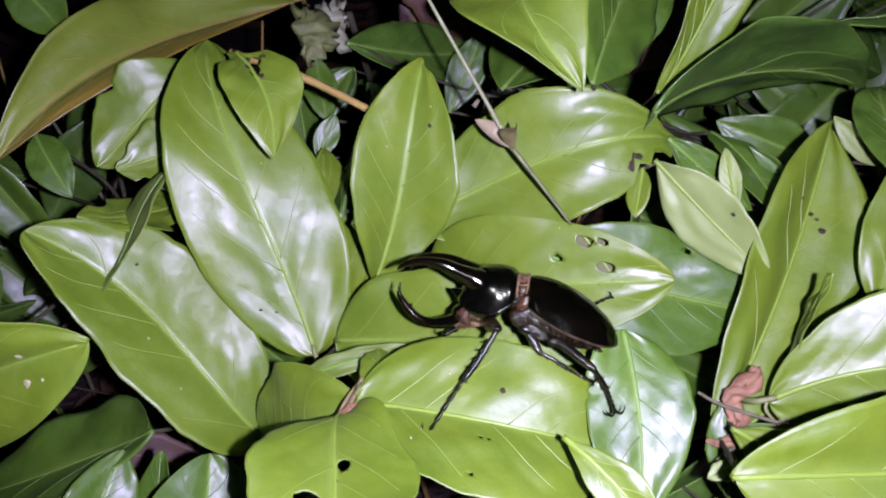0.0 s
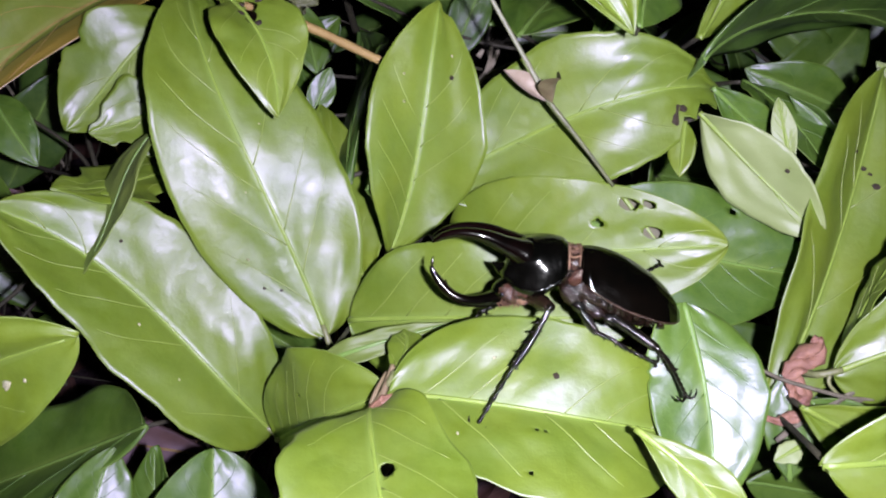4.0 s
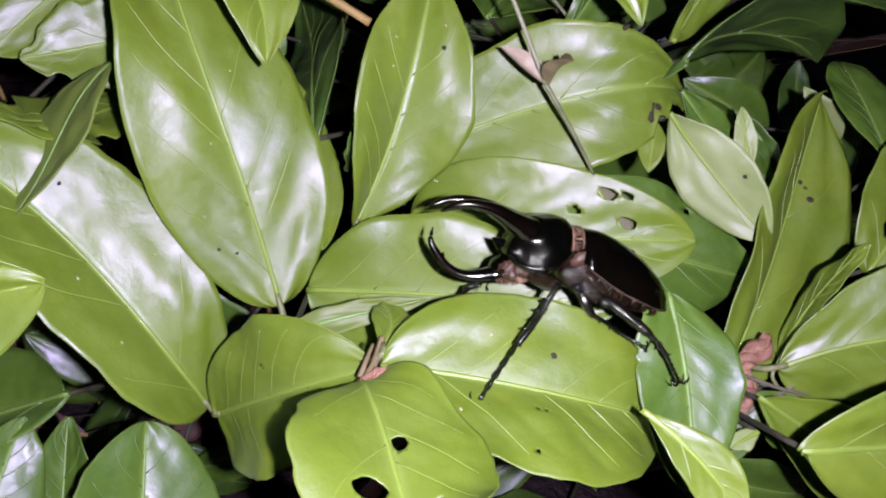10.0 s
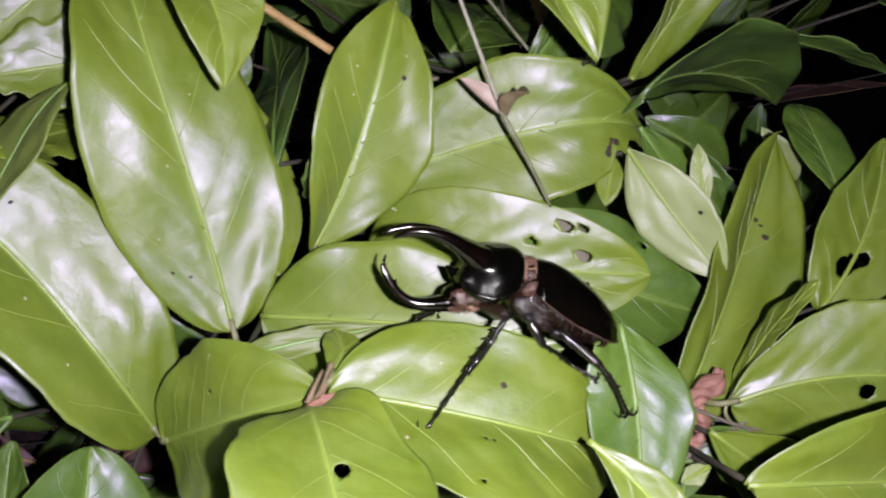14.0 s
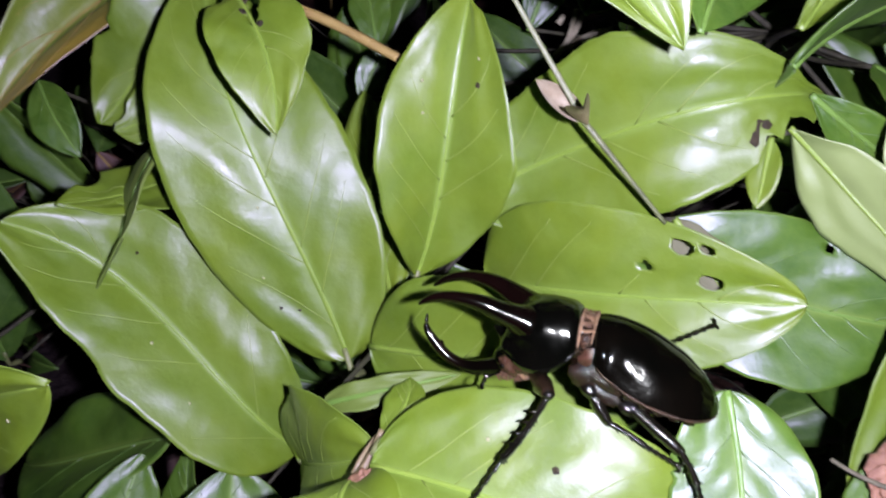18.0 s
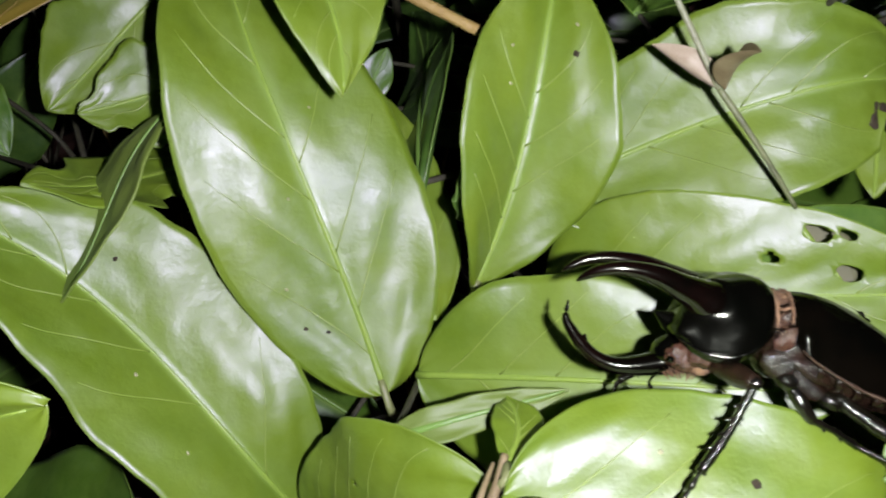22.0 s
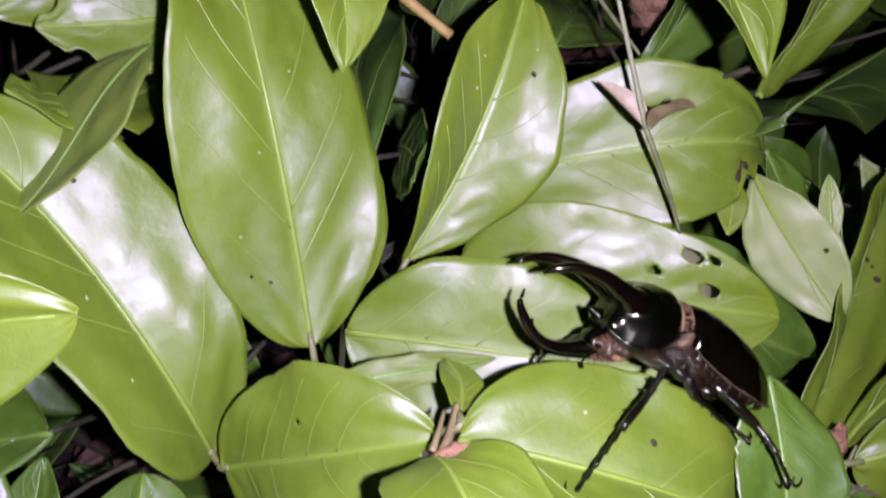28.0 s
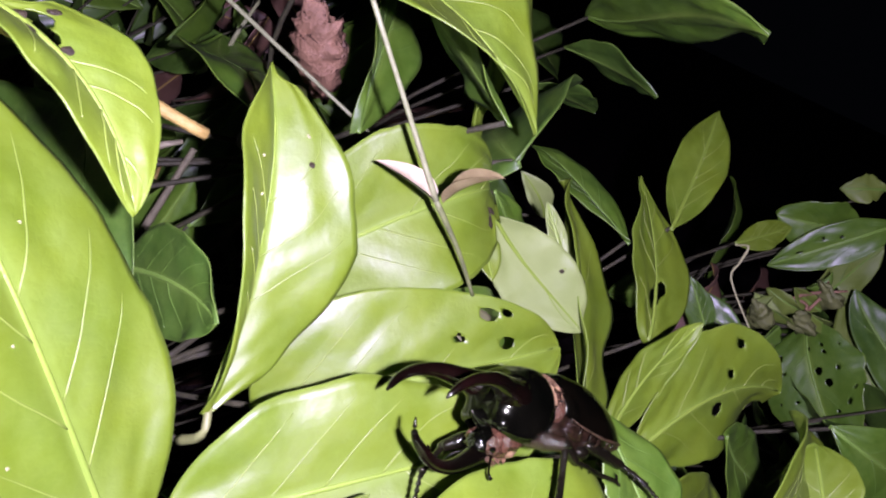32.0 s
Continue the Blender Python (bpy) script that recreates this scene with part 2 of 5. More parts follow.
def curve_points(points, steps):
    """A smooth line (Catmull-Rom) through the points."""
    p = [Vector(q) for q in points]
    p = [p[0] * 2 - p[1]] + p + [p[-1] * 2 - p[-2]]
    out = []
    for i in range(1, len(p) - 2):
        for k in range(steps):
            t = k / steps
            a, b, c, d = p[i - 1], p[i], p[i + 1], p[i + 2]
            out.append(0.5 * (2 * b + (c - a) * t + (2 * a - 5 * b + 4 * c - d) * t * t + (3 * b - a - 3 * c + d) * t ** 3))
    return out + [p[-2]]


def tube(points, radii, sides=8, steps=6, flat=1.0, rough=0.0, up=(0, 0, 1)):
    """Verts and faces of a tapered, closed tube through the points; radii are spread along it."""
    line = curve_points(points, steps)
    verts, faces = [], []
    n = len(line)
    for i, q in enumerate(line):
        way = (line[min(i + 1, n - 1)] - line[max(i - 1, 0)]).normalized()
        a = way.cross(Vector(up))
        a = (a if a.length > 1e-3 else way.cross(Vector((1, 0, 0)))).normalized()
        b = way.cross(a)
        at = i / (n - 1) * (len(radii) - 1)
        k = min(int(at), len(radii) - 2)
        r = radii[k] + (radii[k + 1] - radii[k]) * (at - k)
        if rough:
            r *= 1 + rough * noise.noise(q * 300)
        for j in range(sides):
            w = 2 * math.pi * j / sides
            verts.append(q + a * (r * math.cos(w)) + b * (r * flat * math.sin(w)))
    for i in range(n - 1):
        for j in range(sides):
            k = (j + 1) % sides
            faces.append((i * sides + j, i * sides + k, (i + 1) * sides + k, (i + 1) * sides + j))
    faces.append(tuple(range(sides))[::-1])
    faces.append(tuple((n - 1) * sides + j for j in range(sides)))
    return verts, faces


def merged(name, pieces):
    verts, faces = [], []
    for v, f in pieces:
        k = len(verts)
        verts += list(v)
        faces += [tuple(i + k for i in q) for q in f]
    return mesh_from(name, verts, faces)


# ---- leaves ----
REF = Vector((0, -0.8, 0.6))
LIT = []


def blade_shape(half, peak, margin, seed, bites, full):
    q = math.log(0.5) / math.log(peak)

    def width(u, sign):
        w = half * max(math.sin(math.pi * min(max(u, 0.0), 1.0) ** q), 0.0) ** full
        w *= 1 + margin * noise.noise(Vector((u * 7, sign * 3.1, seed))) + 0.3 * margin * noise.noise(Vector((u * 23, sign * 4.7, seed)))
        for at, side, deep, wide in bites:
            if side * sign > 0:
                d = (u - at) / wide
                if abs(d) < 1:
                    w *= 1 - deep * math.sqrt(1 - d * d) * (1 + 0.25 * noise.noise(Vector((u * 60, seed, sign))))
        return w
    return width


def spot(leaf, at, mu, mv, ru, rv, mark):
    """A raised ragged blemish on a leaf."""
    verts, faces = [at(mu, mv, 0.0005)], []
    for ring, lift in ((0.6, 0.0004), (1.0, 0.00005)):
        for k in range(12):
            w = 2 * math.pi * k / 12
            r = ring * (1 + 0.45 * noise.noise(Vector((math.cos(w) * 1.7, math.sin(w) * 1.7, mu * 31))))
            verts.append(at(mu + ru * r * math.cos(w), mv + rv * r * math.sin(w), lift))
    for k in range(12):
        j = (k + 1) % 12
        faces += [(0, 1 + k, 1 + j), (1 + k, 13 + k, 13 + j, 1 + j)]
    part("blemish", mesh_from("blemish", verts, faces), BLEMISH if mark == "BLEMISH" else SCAR, leaf)


def foliage(plant, mat, base, tip, face=0.0, roll=0.0, twist=0.0, half=0.2, peak=0.5, bend=0.0, wave=0.0, side=0.0, left=0.12, right=0.12,
            nu=44, nv=9, holes=(), bites=(), margin=0.06, arch=0.5, veins=7, petiole=0.012, label="", marks=(), full=0.8, ruffle=0.010):
    """One leaf under its plant: a blade with thickness, its midrib, side veins and stalk. Lengths but base and tip are in leaf lengths, angles in radians."""
    B, T = Vector(base), Vector(tip)
    LIT.append((B + T) / 2)
    a = T - B
    length = a.length
    a.normalize()
    n = (REF - a * REF.dot(a)).normalized()
    s = a.cross(n)
    n, s = n * math.cos(face) + s * math.sin(face), s * math.cos(face) - n * math.sin(face)
    seed = (base[0] * 91 + base[1] * 57 + tip[2] * 133) % 50
    width = blade_shape(half, peak, margin, seed, bites, full)

    def spine(u):
        return B + a * (length * u) + n * (length * (bend * 4 * u * (1 - u) + wave * 8 * u * (1 - u) * (1 - 2 * u))) + s * (length * side * 4 * u * (1 - u))

    def at(u, v, lift=0.0):
        r = roll + twist * (u - 0.5)
        ss, nn = s * math.cos(r) + n * math.sin(r), n * math.cos(r) - s * math.sin(r)
        sign = 1 if v >= 0 else -1
        w, b = width(u, sign) * length, abs(v)
        fold = right if v >= 0 else left
        high = b + arch * (b - b * b)
        # raised panes between the side veins
        k = u * veins - b * 2.0 + 0.5 * sign * 0.5
        pane = (abs(math.sin(math.pi * k)) - 0.6) * 0.0056 * length * (0.35 + 1.5 * abs(noise.noise(Vector((u * 5.3, v * 2.1, seed + 17))))) * min(1, b * 5) * (1 - b ** 3) * min(1, (1 - u) * 4, u * 8)
        drift = 0.019 * length * noise.noise(Vector((u * 4.5, v * 2.2, seed))) * min(1, b * 3) + 0.024 * length * b * b * noise.noise(Vector((u * 6, sign * 5, seed + 9))) + ruffle * length * b * b * math.sin(u * 9 + sign * 1.7 + seed)
        return spine(u) + ss * (sign * w * b * math.cos(fold)) + nn * (w * math.sin(fold) * high + pane + drift + lift)

    grid = [(-1 + j / nv) for j in range(2 * nv + 1)]
    us = [0.5 - 0.5 * math.cos(math.pi * i / nu) * (0.6 + 0.4 * abs(math.cos(math.pi * i / nu))) for i in range(nu + 1)]
    cells = {}
    for i, u in enumerate(us):
        for j, v in enumerate(grid):
            p = [u, v]
            for hu, hv, ru, rv in holes:
                x, y = (u - hu) / ru, (v - hv) / rv
                d = math.hypot(x, y) or 1e-6
                jag = 1 + 0.16 * noise.noise(Vector((math.atan2(y, x) * 1.3, hu * 40, seed)))
                if 0.55 < d < 1.6:
                    k = jag / d * (1 + (max(d, 1) - 1) * 0.55)
                    p = [hu + x * k * ru, hv + y * k * rv]
            cells[i, j] = p
    m = 2 * nv + 1
    verts, uvs, faces, open_edge = [], [], [], {}
    for i in range(nu + 1):
        for j in range(m):
            u, v = cells[i, j]
            verts.append(at(min(max(u, 0.0), 1.0), v))
            uvs.append((u, v * 0.5 + 0.5))
    top = len(verts)
    thick = 0.0004
    for i in range(nu + 1):
        for j in range(m):
            u, v = cells[i, j]
            verts.append(at(min(max(u, 0.0), 1.0), v, -thick))
            uvs.append((u, v * 0.5 + 0.5))
    for i in range(nu):
        for j in range(m - 1):
            cu, cv = (us[i] + us[i + 1]) / 2, (grid[j] + grid[j + 1]) / 2
            if any(math.hypot((cu - hu) / ru, (cv - hv) / rv) < 0.95 for hu, hv, ru, rv in holes):
                continue
            q = (i * m + j, i * m + j + 1, (i + 1) * m + j + 1, (i + 1) * m + j)
            faces.append(q)
            faces.append(tuple(k + top for k in reversed(q)))
            for e in zip(q, q[1:] + q[:1]):
                open_edge[e] = True
    for x, y in list(open_edge):
        if (y, x) not in open_edge:
            faces.append((y, x, x + top, y + top))
    me = mesh_from("leaf", verts, faces)
    layer = me.uv_layers.new(name="UVMap")
    index = np.zeros(len(me.loops), dtype=np.int32)
    me.loops.foreach_get("vertex_index", index)
    layer.data.foreach_set("uv", np.array(uvs, dtype=np.float32)[index].ravel())
    leaf = part("leaf", me, mat, plant, label)
    old = mat in (LEAF_DEAD, LEAF_YELLOW)
    rib_mat, vein_mat = (BARK_TAN, BARK_TAN) if old else (MIDRIB_DARK, VEIN_DARK) if mat in (LEAF_MID, LEAF_OLD, LEAF_UNDER) else (MIDRIB, MIDRIB if mat is LEAF_PALE else VEIN)
    ribs = [at(u, 0.0, 0.0001) for u in [0.97 * i / 24 for i in range(25)]]
    part("midrib", merged("midrib", [tube(ribs, [0.0010, 0.0008, 0.0006, 0.00045, 0.00025], 8, 1, 0.5, up=n)]), rib_mat, leaf)
    for sign in (-1, 1):
        for k in range(1, veins):
            u0 = (k + 0.25 * sign + 0.3 * noise.noise(Vector((k * 3.7, sign, seed)))) / veins - 0.02
            if not 0.03 < u0 < 0.86 or noise.noise(Vector((k * 5.3, sign * 2.2, seed + 3))) > 0.18:
                continue
            pts = []
            for b in [0.02 + 0.065 * i for i in range(13)]:
                u = u0 + (b * 2.0 + 0.25 * b * b) / veins * 0.9
                if u > 0.95:
                    break
                if any(math.hypot((u - hu) / ru, (b * sign - hv) / rv) < 1.15 for hu, hv, ru, rv in holes):
                    break
                pts.append(at(u, b * sign, 0.00005))
            if len(pts) > 2:
                part("side_vein", merged("side_vein", [tube(pts, [0.00026, 0.00018, 0.00008], 6, 1, 0.40, up=n)]), vein_mat, leaf)
    for mu, mv, size, mark in marks:
        spot(leaf, at, mu, mv, size / length, size / (width(mu, mv) * length), mark)
    if petiole > 0:
        back = -a * 0.6 - REF * 0.8
        back.normalize()
        end = B + back * petiole
        part("petiole", merged("petiole", [tube([spine(0.03), B - a * petiole * 0.4, end], [0.0010, 0.0012, 0.0015], 7, 4)]), STALK if not old else BARK_TAN, leaf)
    else:
        end = spine(0.02) - REF * 0.0012
    if petiole >= 0:
        plant["ends"] = list(plant["ends"]) + list(end) if "ends" in plant else list(end)
    return leaf


def plant(name, label, category="shrub", group=""):
    return tagged(new(name), label, category, group)


shrub_a = plant("shrub_branch", "shrub branch with large glossy yellow-green lance-shaped leaves", "shrub", "shrub branches")
shrub_b = plant("shrub_branch", "shrub branch of broad bright green leaves under the beetle", "shrub", "shrub branches")
shrub_c = plant("shrub_branch", "shrub branch with glossy bright leaves, one holed by insects", "shrub", "shrub branches")
shrub_d = plant("shrub_branch", "shrub branch with upright folded and round nibbled leaves", "shrub", "shrub branches")
shrub_e = plant("shrub_branch", "overhanging shrub branch with pointed drooping green leaves", "shrub", "shrub branches")
shrub_f = plant("shrub_branch", "shrub branch with bitten, curled and dull green leaves", "shrub", "shrub branches")
old_spray = plant("yellow_leaf", "large yellowing leaf with browned edge on the shrub", "leaf")
far_shrub = plant("nibbled_shrub", "dim nibbled shrub with curled leaves behind the branches", "shrub")
foliage(shrub_a, LEAF, (-0.0525, 0.2496, 0.3219), (-0.1030, 0.3409, 0.4215), face=-0.18, roll=-0.50, twist=-0.71, half=0.213, peak=0.42, bend=0.123, wave=-0.047, side=0.019, left=0.14, right=0.08, margin=0.05, nu=70, nv=14, marks=((0.17, -0.6, 0.0006, 'BLEMISH'), (0.15, -0.4, 0.0006, 'BLEMISH'), (0.25, -0.55, 0.0005, 'SCAR'), (0.55, 0.3, 0.0004, 'SCAR'), (0.40, -0.2, 0.0004, 'SCAR')), full=0.62)
foliage(shrub_a, LEAF, (-0.0749, 0.2347, 0.2862), (-0.1594, 0.2572, 0.3783), face=-0.04, roll=-0.58, twist=-0.25, half=0.236, peak=0.50, bend=-0.016, wave=0.073, side=0.052, left=0.45, right=0.38, nu=70, nv=14, margin=0.07, marks=((0.52, -0.3, 0.0006, 'SCAR'), (0.35, -0.5, 0.0005, 'SCAR'), (0.7, 0.4, 0.0006, 'BLEMISH')), full=0.48)
foliage(shrub_a, LEAF, (-0.0714, 0.2286, 0.2892), (-0.0300, 0.1987, 0.3453), face=-0.42, roll=0.05, twist=0.15, half=0.33, peak=0.52, bend=0.09, wave=-0.02, side=0.0, left=0.22, right=0.28, holes=((0.52, -0.38, 0.009, 0.025),), nu=70, nv=24, full=0.52, petiole=0.004)
foliage(shrub_a, LEAF, (-0.0385, 0.2661, 0.3348), (-0.0567, 0.3435, 0.3684), face=-0.24, roll=-0.18, twist=0.08, half=0.196, peak=0.43, bend=0.002, wave=-0.017, side=-0.027, left=0.12, right=0.10, petiole=0)
foliage(shrub_a, LEAF_MID, (-0.0942, 0.1735, 0.2482), (-0.0945, 0.2225, 0.2930), face=0.05, roll=-0.42, twist=-0.07, half=0.40, peak=0.52, bend=0.06, wave=0.027, side=0.006, left=0.16, right=0.22, petiole=0, ruffle=0.03, full=0.6, holes=((0.62, 0.02, 0.02, 0.03),), nu=60, nv=20)
foliage(shrub_a, LEAF_MID, (-0.1204, 0.2009, 0.2435), (-0.1216, 0.2371, 0.2778), face=0.03, roll=0.45, twist=0.18, half=0.30, peak=0.45, bend=0.010, wave=0.004, side=-0.007, left=0.15, right=0.20, petiole=0, bites=((0.42, 1, 0.6, 0.12),), nu=60, nv=18, ruffle=0.03)
foliage(shrub_a, LEAF_MID, (-0.1450, 0.1880, 0.2600), (-0.1330, 0.2290, 0.2880), face=0.0, roll=-0.45, half=0.30, peak=0.5, bend=0.04, left=0.2, right=0.2, petiole=0, ruffle=0.03)
foliage(shrub_a, LEAF_MID, (-0.1193, 0.2308, 0.2967), (-0.2286, 0.2586, 0.2208), face=0.04, roll=-0.78, twist=0.03, half=0.205, peak=0.44, bend=0.003, wave=-0.039, side=-0.009, left=0.28, right=0.19, petiole=0)
foliage(shrub_c, LEAF, (-0.0283, 0.2657, 0.3470), (-0.0079, 0.3091, 0.4264), face=-0.34, roll=-0.45, twist=0.59, half=0.268, peak=0.50, bend=0.054, wave=-0.025, side=0.048, left=0.59, right=0.55, nu=60, nv=12, bites=((0.975, 1, 0.6, 0.03),), marks=((0.8, 0.5, 0.0005, 'SCAR'), (0.6, -0.4, 0.0005, 'SCAR'), (0.7, -0.5, 0.0005, 'SCAR'), (0.72, 0.45, 0.0009, 'BLEMISH')))
foliage(shrub_c, LEAF, (-0.0130, 0.2803, 0.3682), (0.0938, 0.2927, 0.3985), face=-0.10, roll=-0.11, twist=-0.32, half=0.246, peak=0.46, bend=0.093, wave=-0.118, side=-0.051, left=0.23, right=0.22, petiole=0, bites=((0.90, 1, 0.5, 0.04), (0.97, -1, 0.4, 0.03), (0.83, 1, 0.35, 0.03)), nu=70, nv=14, margin=0.1, marks=((0.80, 0.62, 0.0022, 'BLEMISH'), (0.83, 0.72, 0.0015, 'BLEMISH')), label="glossy leaf with a ragged browned tip", ruffle=0.006, full=0.65)
foliage(shrub_c, LEAF, (-0.0054, 0.2728, 0.3380), (0.0842, 0.2354, 0.3714), face=-0.07, roll=0.04, twist=-0.02, half=0.273, peak=0.35, bend=0.093, wave=0.004, side=0.001, left=0.22, right=0.23, petiole=0, holes=((0.605, -0.40, 0.019, 0.062), (0.777, -0.28, 0.031, 0.110), (0.71, -0.72, 0.031, 0.100), (0.777, -0.78, 0.021, 0.070)), nu=90, nv=26, label="bright leaf eaten through with round holes", full=0.55)
foliage(shrub_c, LEAF, (-0.0440, 0.2497, 0.3296), (0.0549, 0.2159, 0.3573), face=-0.03, roll=-0.04, twist=0.02, half=0.257, peak=0.38, bend=0.026, wave=-0.000, side=-0.009, left=0.12, right=0.12, petiole=0)
foliage(shrub_c, LEAF_MID, (0.0315, 0.2611, 0.3689), (0.1313, 0.2534, 0.3413), face=0.07, roll=0.20, twist=-0.37, half=0.240, peak=0.51, bend=0.001, wave=-0.024, side=0.035, left=0.19, right=0.27, petiole=0, holes=((0.625, -0.80, 0.011, 0.042),), nu=60, nv=20, ruffle=0.03)
foliage(shrub_c, LEAF_TAN, (0.0520, 0.2630, 0.3766), (0.0681, 0.2450, 0.3603), face=0.15, roll=0.0, half=0.26, petiole=0, veins=0, nu=24, nv=6, margin=0.2, label="withered tan leaf lying just under the holed leaf")
foliage(shrub_c, LEAF_PALE, (0.0825, 0.2788, 0.3971), (0.1226, 0.2449, 0.3657), face=0.34, roll=-0.42, twist=0.12, half=0.240, peak=0.51, bend=-0.037, wave=-0.019, side=0.011, left=0.13, right=0.08, petiole=0, label="pale matt leaf underside", marks=((0.575, -0.6, 0.0009, 'BLEMISH'),), veins=2, ruffle=0.02)
foliage(shrub_b, LEAF, (-0.0291, 0.1913, 0.3537), (0.0641, 0.1864, 0.3356), face=0.00, roll=0.56, twist=-0.40, half=0.300, peak=0.41, bend=0.166, wave=-0.039, side=-0.041, left=0.20, right=0.26, holes=((0.425, 0.25, 0.007, 0.022), (0.45, 0.25, 0.007, 0.022), (0.40, 0.75, 0.009, 0.03)), nu=90, nv=30, label="broad bright yellow-green leaf with pinholes", petiole=0, marks=((0.48, -0.38, 0.0009, 'BLEMISH'), (0.2, 0.5, 0.0005, 'SCAR'), (0.3, -0.5, 0.0005, 'SCAR')), full=0.65)
foliage(shrub_b, LEAF, (-0.0335, 0.1925, 0.3448), (-0.0352, 0.1185, 0.3773), face=0.42, roll=0.20, twist=-0.23, half=0.300, peak=0.53, bend=-0.029, wave=0.120, side=-0.027, left=0.16, right=0.18, holes=((0.45, -0.12, 0.024, 0.080), (0.60, 0.30, 0.032, 0.17), (0.675, -0.35, 0.019, 0.064)), nu=80, nv=24, margin=0.12, label="broad wavy bright leaf with small holes", petiole=0, ruffle=0.06)
foliage(shrub_b, LEAF_MID, (0.0597, 0.2055, 0.3734), (0.0612, 0.1578, 0.3385), face=0.21, roll=0.09, twist=-0.30, half=0.288, peak=0.42, bend=0.005, wave=-0.001, side=-0.041, left=0.10, right=0.16, petiole=0, ruffle=0.03, full=0.58, nu=70, nv=16, bites=((0.30, 1, 0.10, 0.025), (0.36, 1, 0.06, 0.02)), label="broad shiny leaf with a nicked edge behind the beetle")
foliage(shrub_b, LEAF, (-0.0277, 0.1992, 0.3542), (-0.0241, 0.2239, 0.3485), face=-0.45, roll=-0.11, twist=0.04, half=0.230, peak=0.53, bend=0.024, wave=-0.002, side=0.110, left=0.16, right=0.15)
foliage(shrub_d, LEAF, (0.0995, 0.2060, 0.3200), (0.1560, 0.2960, 0.4045), face=-0.33, roll=-0.53, twist=-0.05, half=0.192, peak=0.56, bend=-0.025, wave=0.020, side=0.032, left=0.41, right=0.35, petiole=0, marks=((0.72, 0.05, 0.0010, 'BLEMISH'), (0.68, 0.25, 0.0012, 'BLEMISH'), (0.74, -0.3, 0.0008, 'BLEMISH'), (0.71, 0.15, 0.0007, 'BLEMISH')), ruffle=0.02, full=0.65)
foliage(shrub_d, LEAF, (0.1141, 0.2026, 0.3432), (0.2010, 0.1847, 0.3655), face=-0.08, roll=-0.30, twist=-0.53, half=0.287, peak=0.47, bend=0.063, wave=0.001, side=-0.114, left=-0.09, right=-0.12, holes=((0.65, -0.70, 0.022, 0.080), (0.575, -0.25, 0.018, 0.07), (0.50, 0.25, 0.030, 0.10)), bites=((0.86, 1, 0.35, 0.08),), nu=70, nv=22, margin=0.1, label="round nibbled leaf with three holes", ruffle=0.035, full=0.6)
foliage(shrub_d, LEAF, (0.1576, 0.2309, 0.3650), (0.1921, 0.2814, 0.4154), face=-0.65, roll=-0.43, twist=-0.16, half=0.257, peak=0.41, bend=-0.003, wave=0.007, side=0.069, left=0.19, right=0.14, petiole=0, holes=((0.285, 0.0, 0.05, 0.22), (0.24, -0.12, 0.05, 0.2), (0.32, 0.15, 0.04, 0.14)), nu=60, nv=18)
foliage(shrub_d, LEAF, (0.1928, 0.2571, 0.4016), (0.2551, 0.2866, 0.4518), face=-0.64, roll=0.23, twist=0.01, half=0.150, peak=0.51, bend=-0.008, wave=-0.004, side=0.017, left=0.10, right=0.13, petiole=0)
foliage(shrub_d, LEAF_PALE, (0.1102, 0.2574, 0.3866), (0.1072, 0.2748, 0.4046), face=-0.73, roll=-0.25, twist=0.01, half=0.160, peak=0.53, bend=0.003, wave=0.000, side=-0.001, left=0.14, right=0.12, petiole=0)
foliage(shrub_d, LEAF_MID, (0.1766, 0.2648, 0.3903), (0.1965, 0.3408, 0.4004), face=-1.16, roll=-0.68, twist=0.19, half=0.165, peak=0.52, bend=0.060, wave=-0.038, side=0.019, left=0.23, right=0.15, petiole=0)
foliage(shrub_d, LEAF, (0.0955, 0.1866, 0.3469), (0.1824, 0.1701, 0.3014), face=0.61, roll=0.45, twist=-0.02, half=0.178, peak=0.52, bend=0.014, wave=0.013, side=-0.011, left=0.11, right=0.17, petiole=0)
foliage(shrub_d, LEAF, (0.1261, 0.2165, 0.3346), (0.1248, 0.2090, 0.3941), face=-0.86, roll=1.09, twist=0.13, half=0.155, peak=0.48, bend=-0.046, wave=-0.003, side=-0.036, left=-0.00, right=0.12, petiole=0)
foliage(shrub_d, LEAF_MID, (0.1588, 0.1867, 0.3519), (0.2208, 0.1702, 0.3187), face=0.52, roll=0.35, twist=-0.03, half=0.232, peak=0.47, bend=-0.007, wave=-0.008, side=0.045, left=0.07, right=0.11, petiole=0)
foliage(shrub_d, LEAF, (0.0831, 0.1535, 0.3621), (0.1942, 0.1601, 0.3533), face=0.01, roll=-0.03, twist=-0.06, half=0.223, peak=0.45, bend=0.024, wave=0.012, side=-0.020, left=0.12, right=0.12, petiole=0, ruffle=0.03)
foliage(shrub_d, LEAF, (0.0351, 0.1629, 0.3689), (0.0602, 0.1370, 0.3548), face=0.09, roll=0.00, twist=0.00, half=0.20, peak=0.6, bend=0.048, wave=0.011, side=-0.05, left=0.25, right=0.30, petiole=-1)
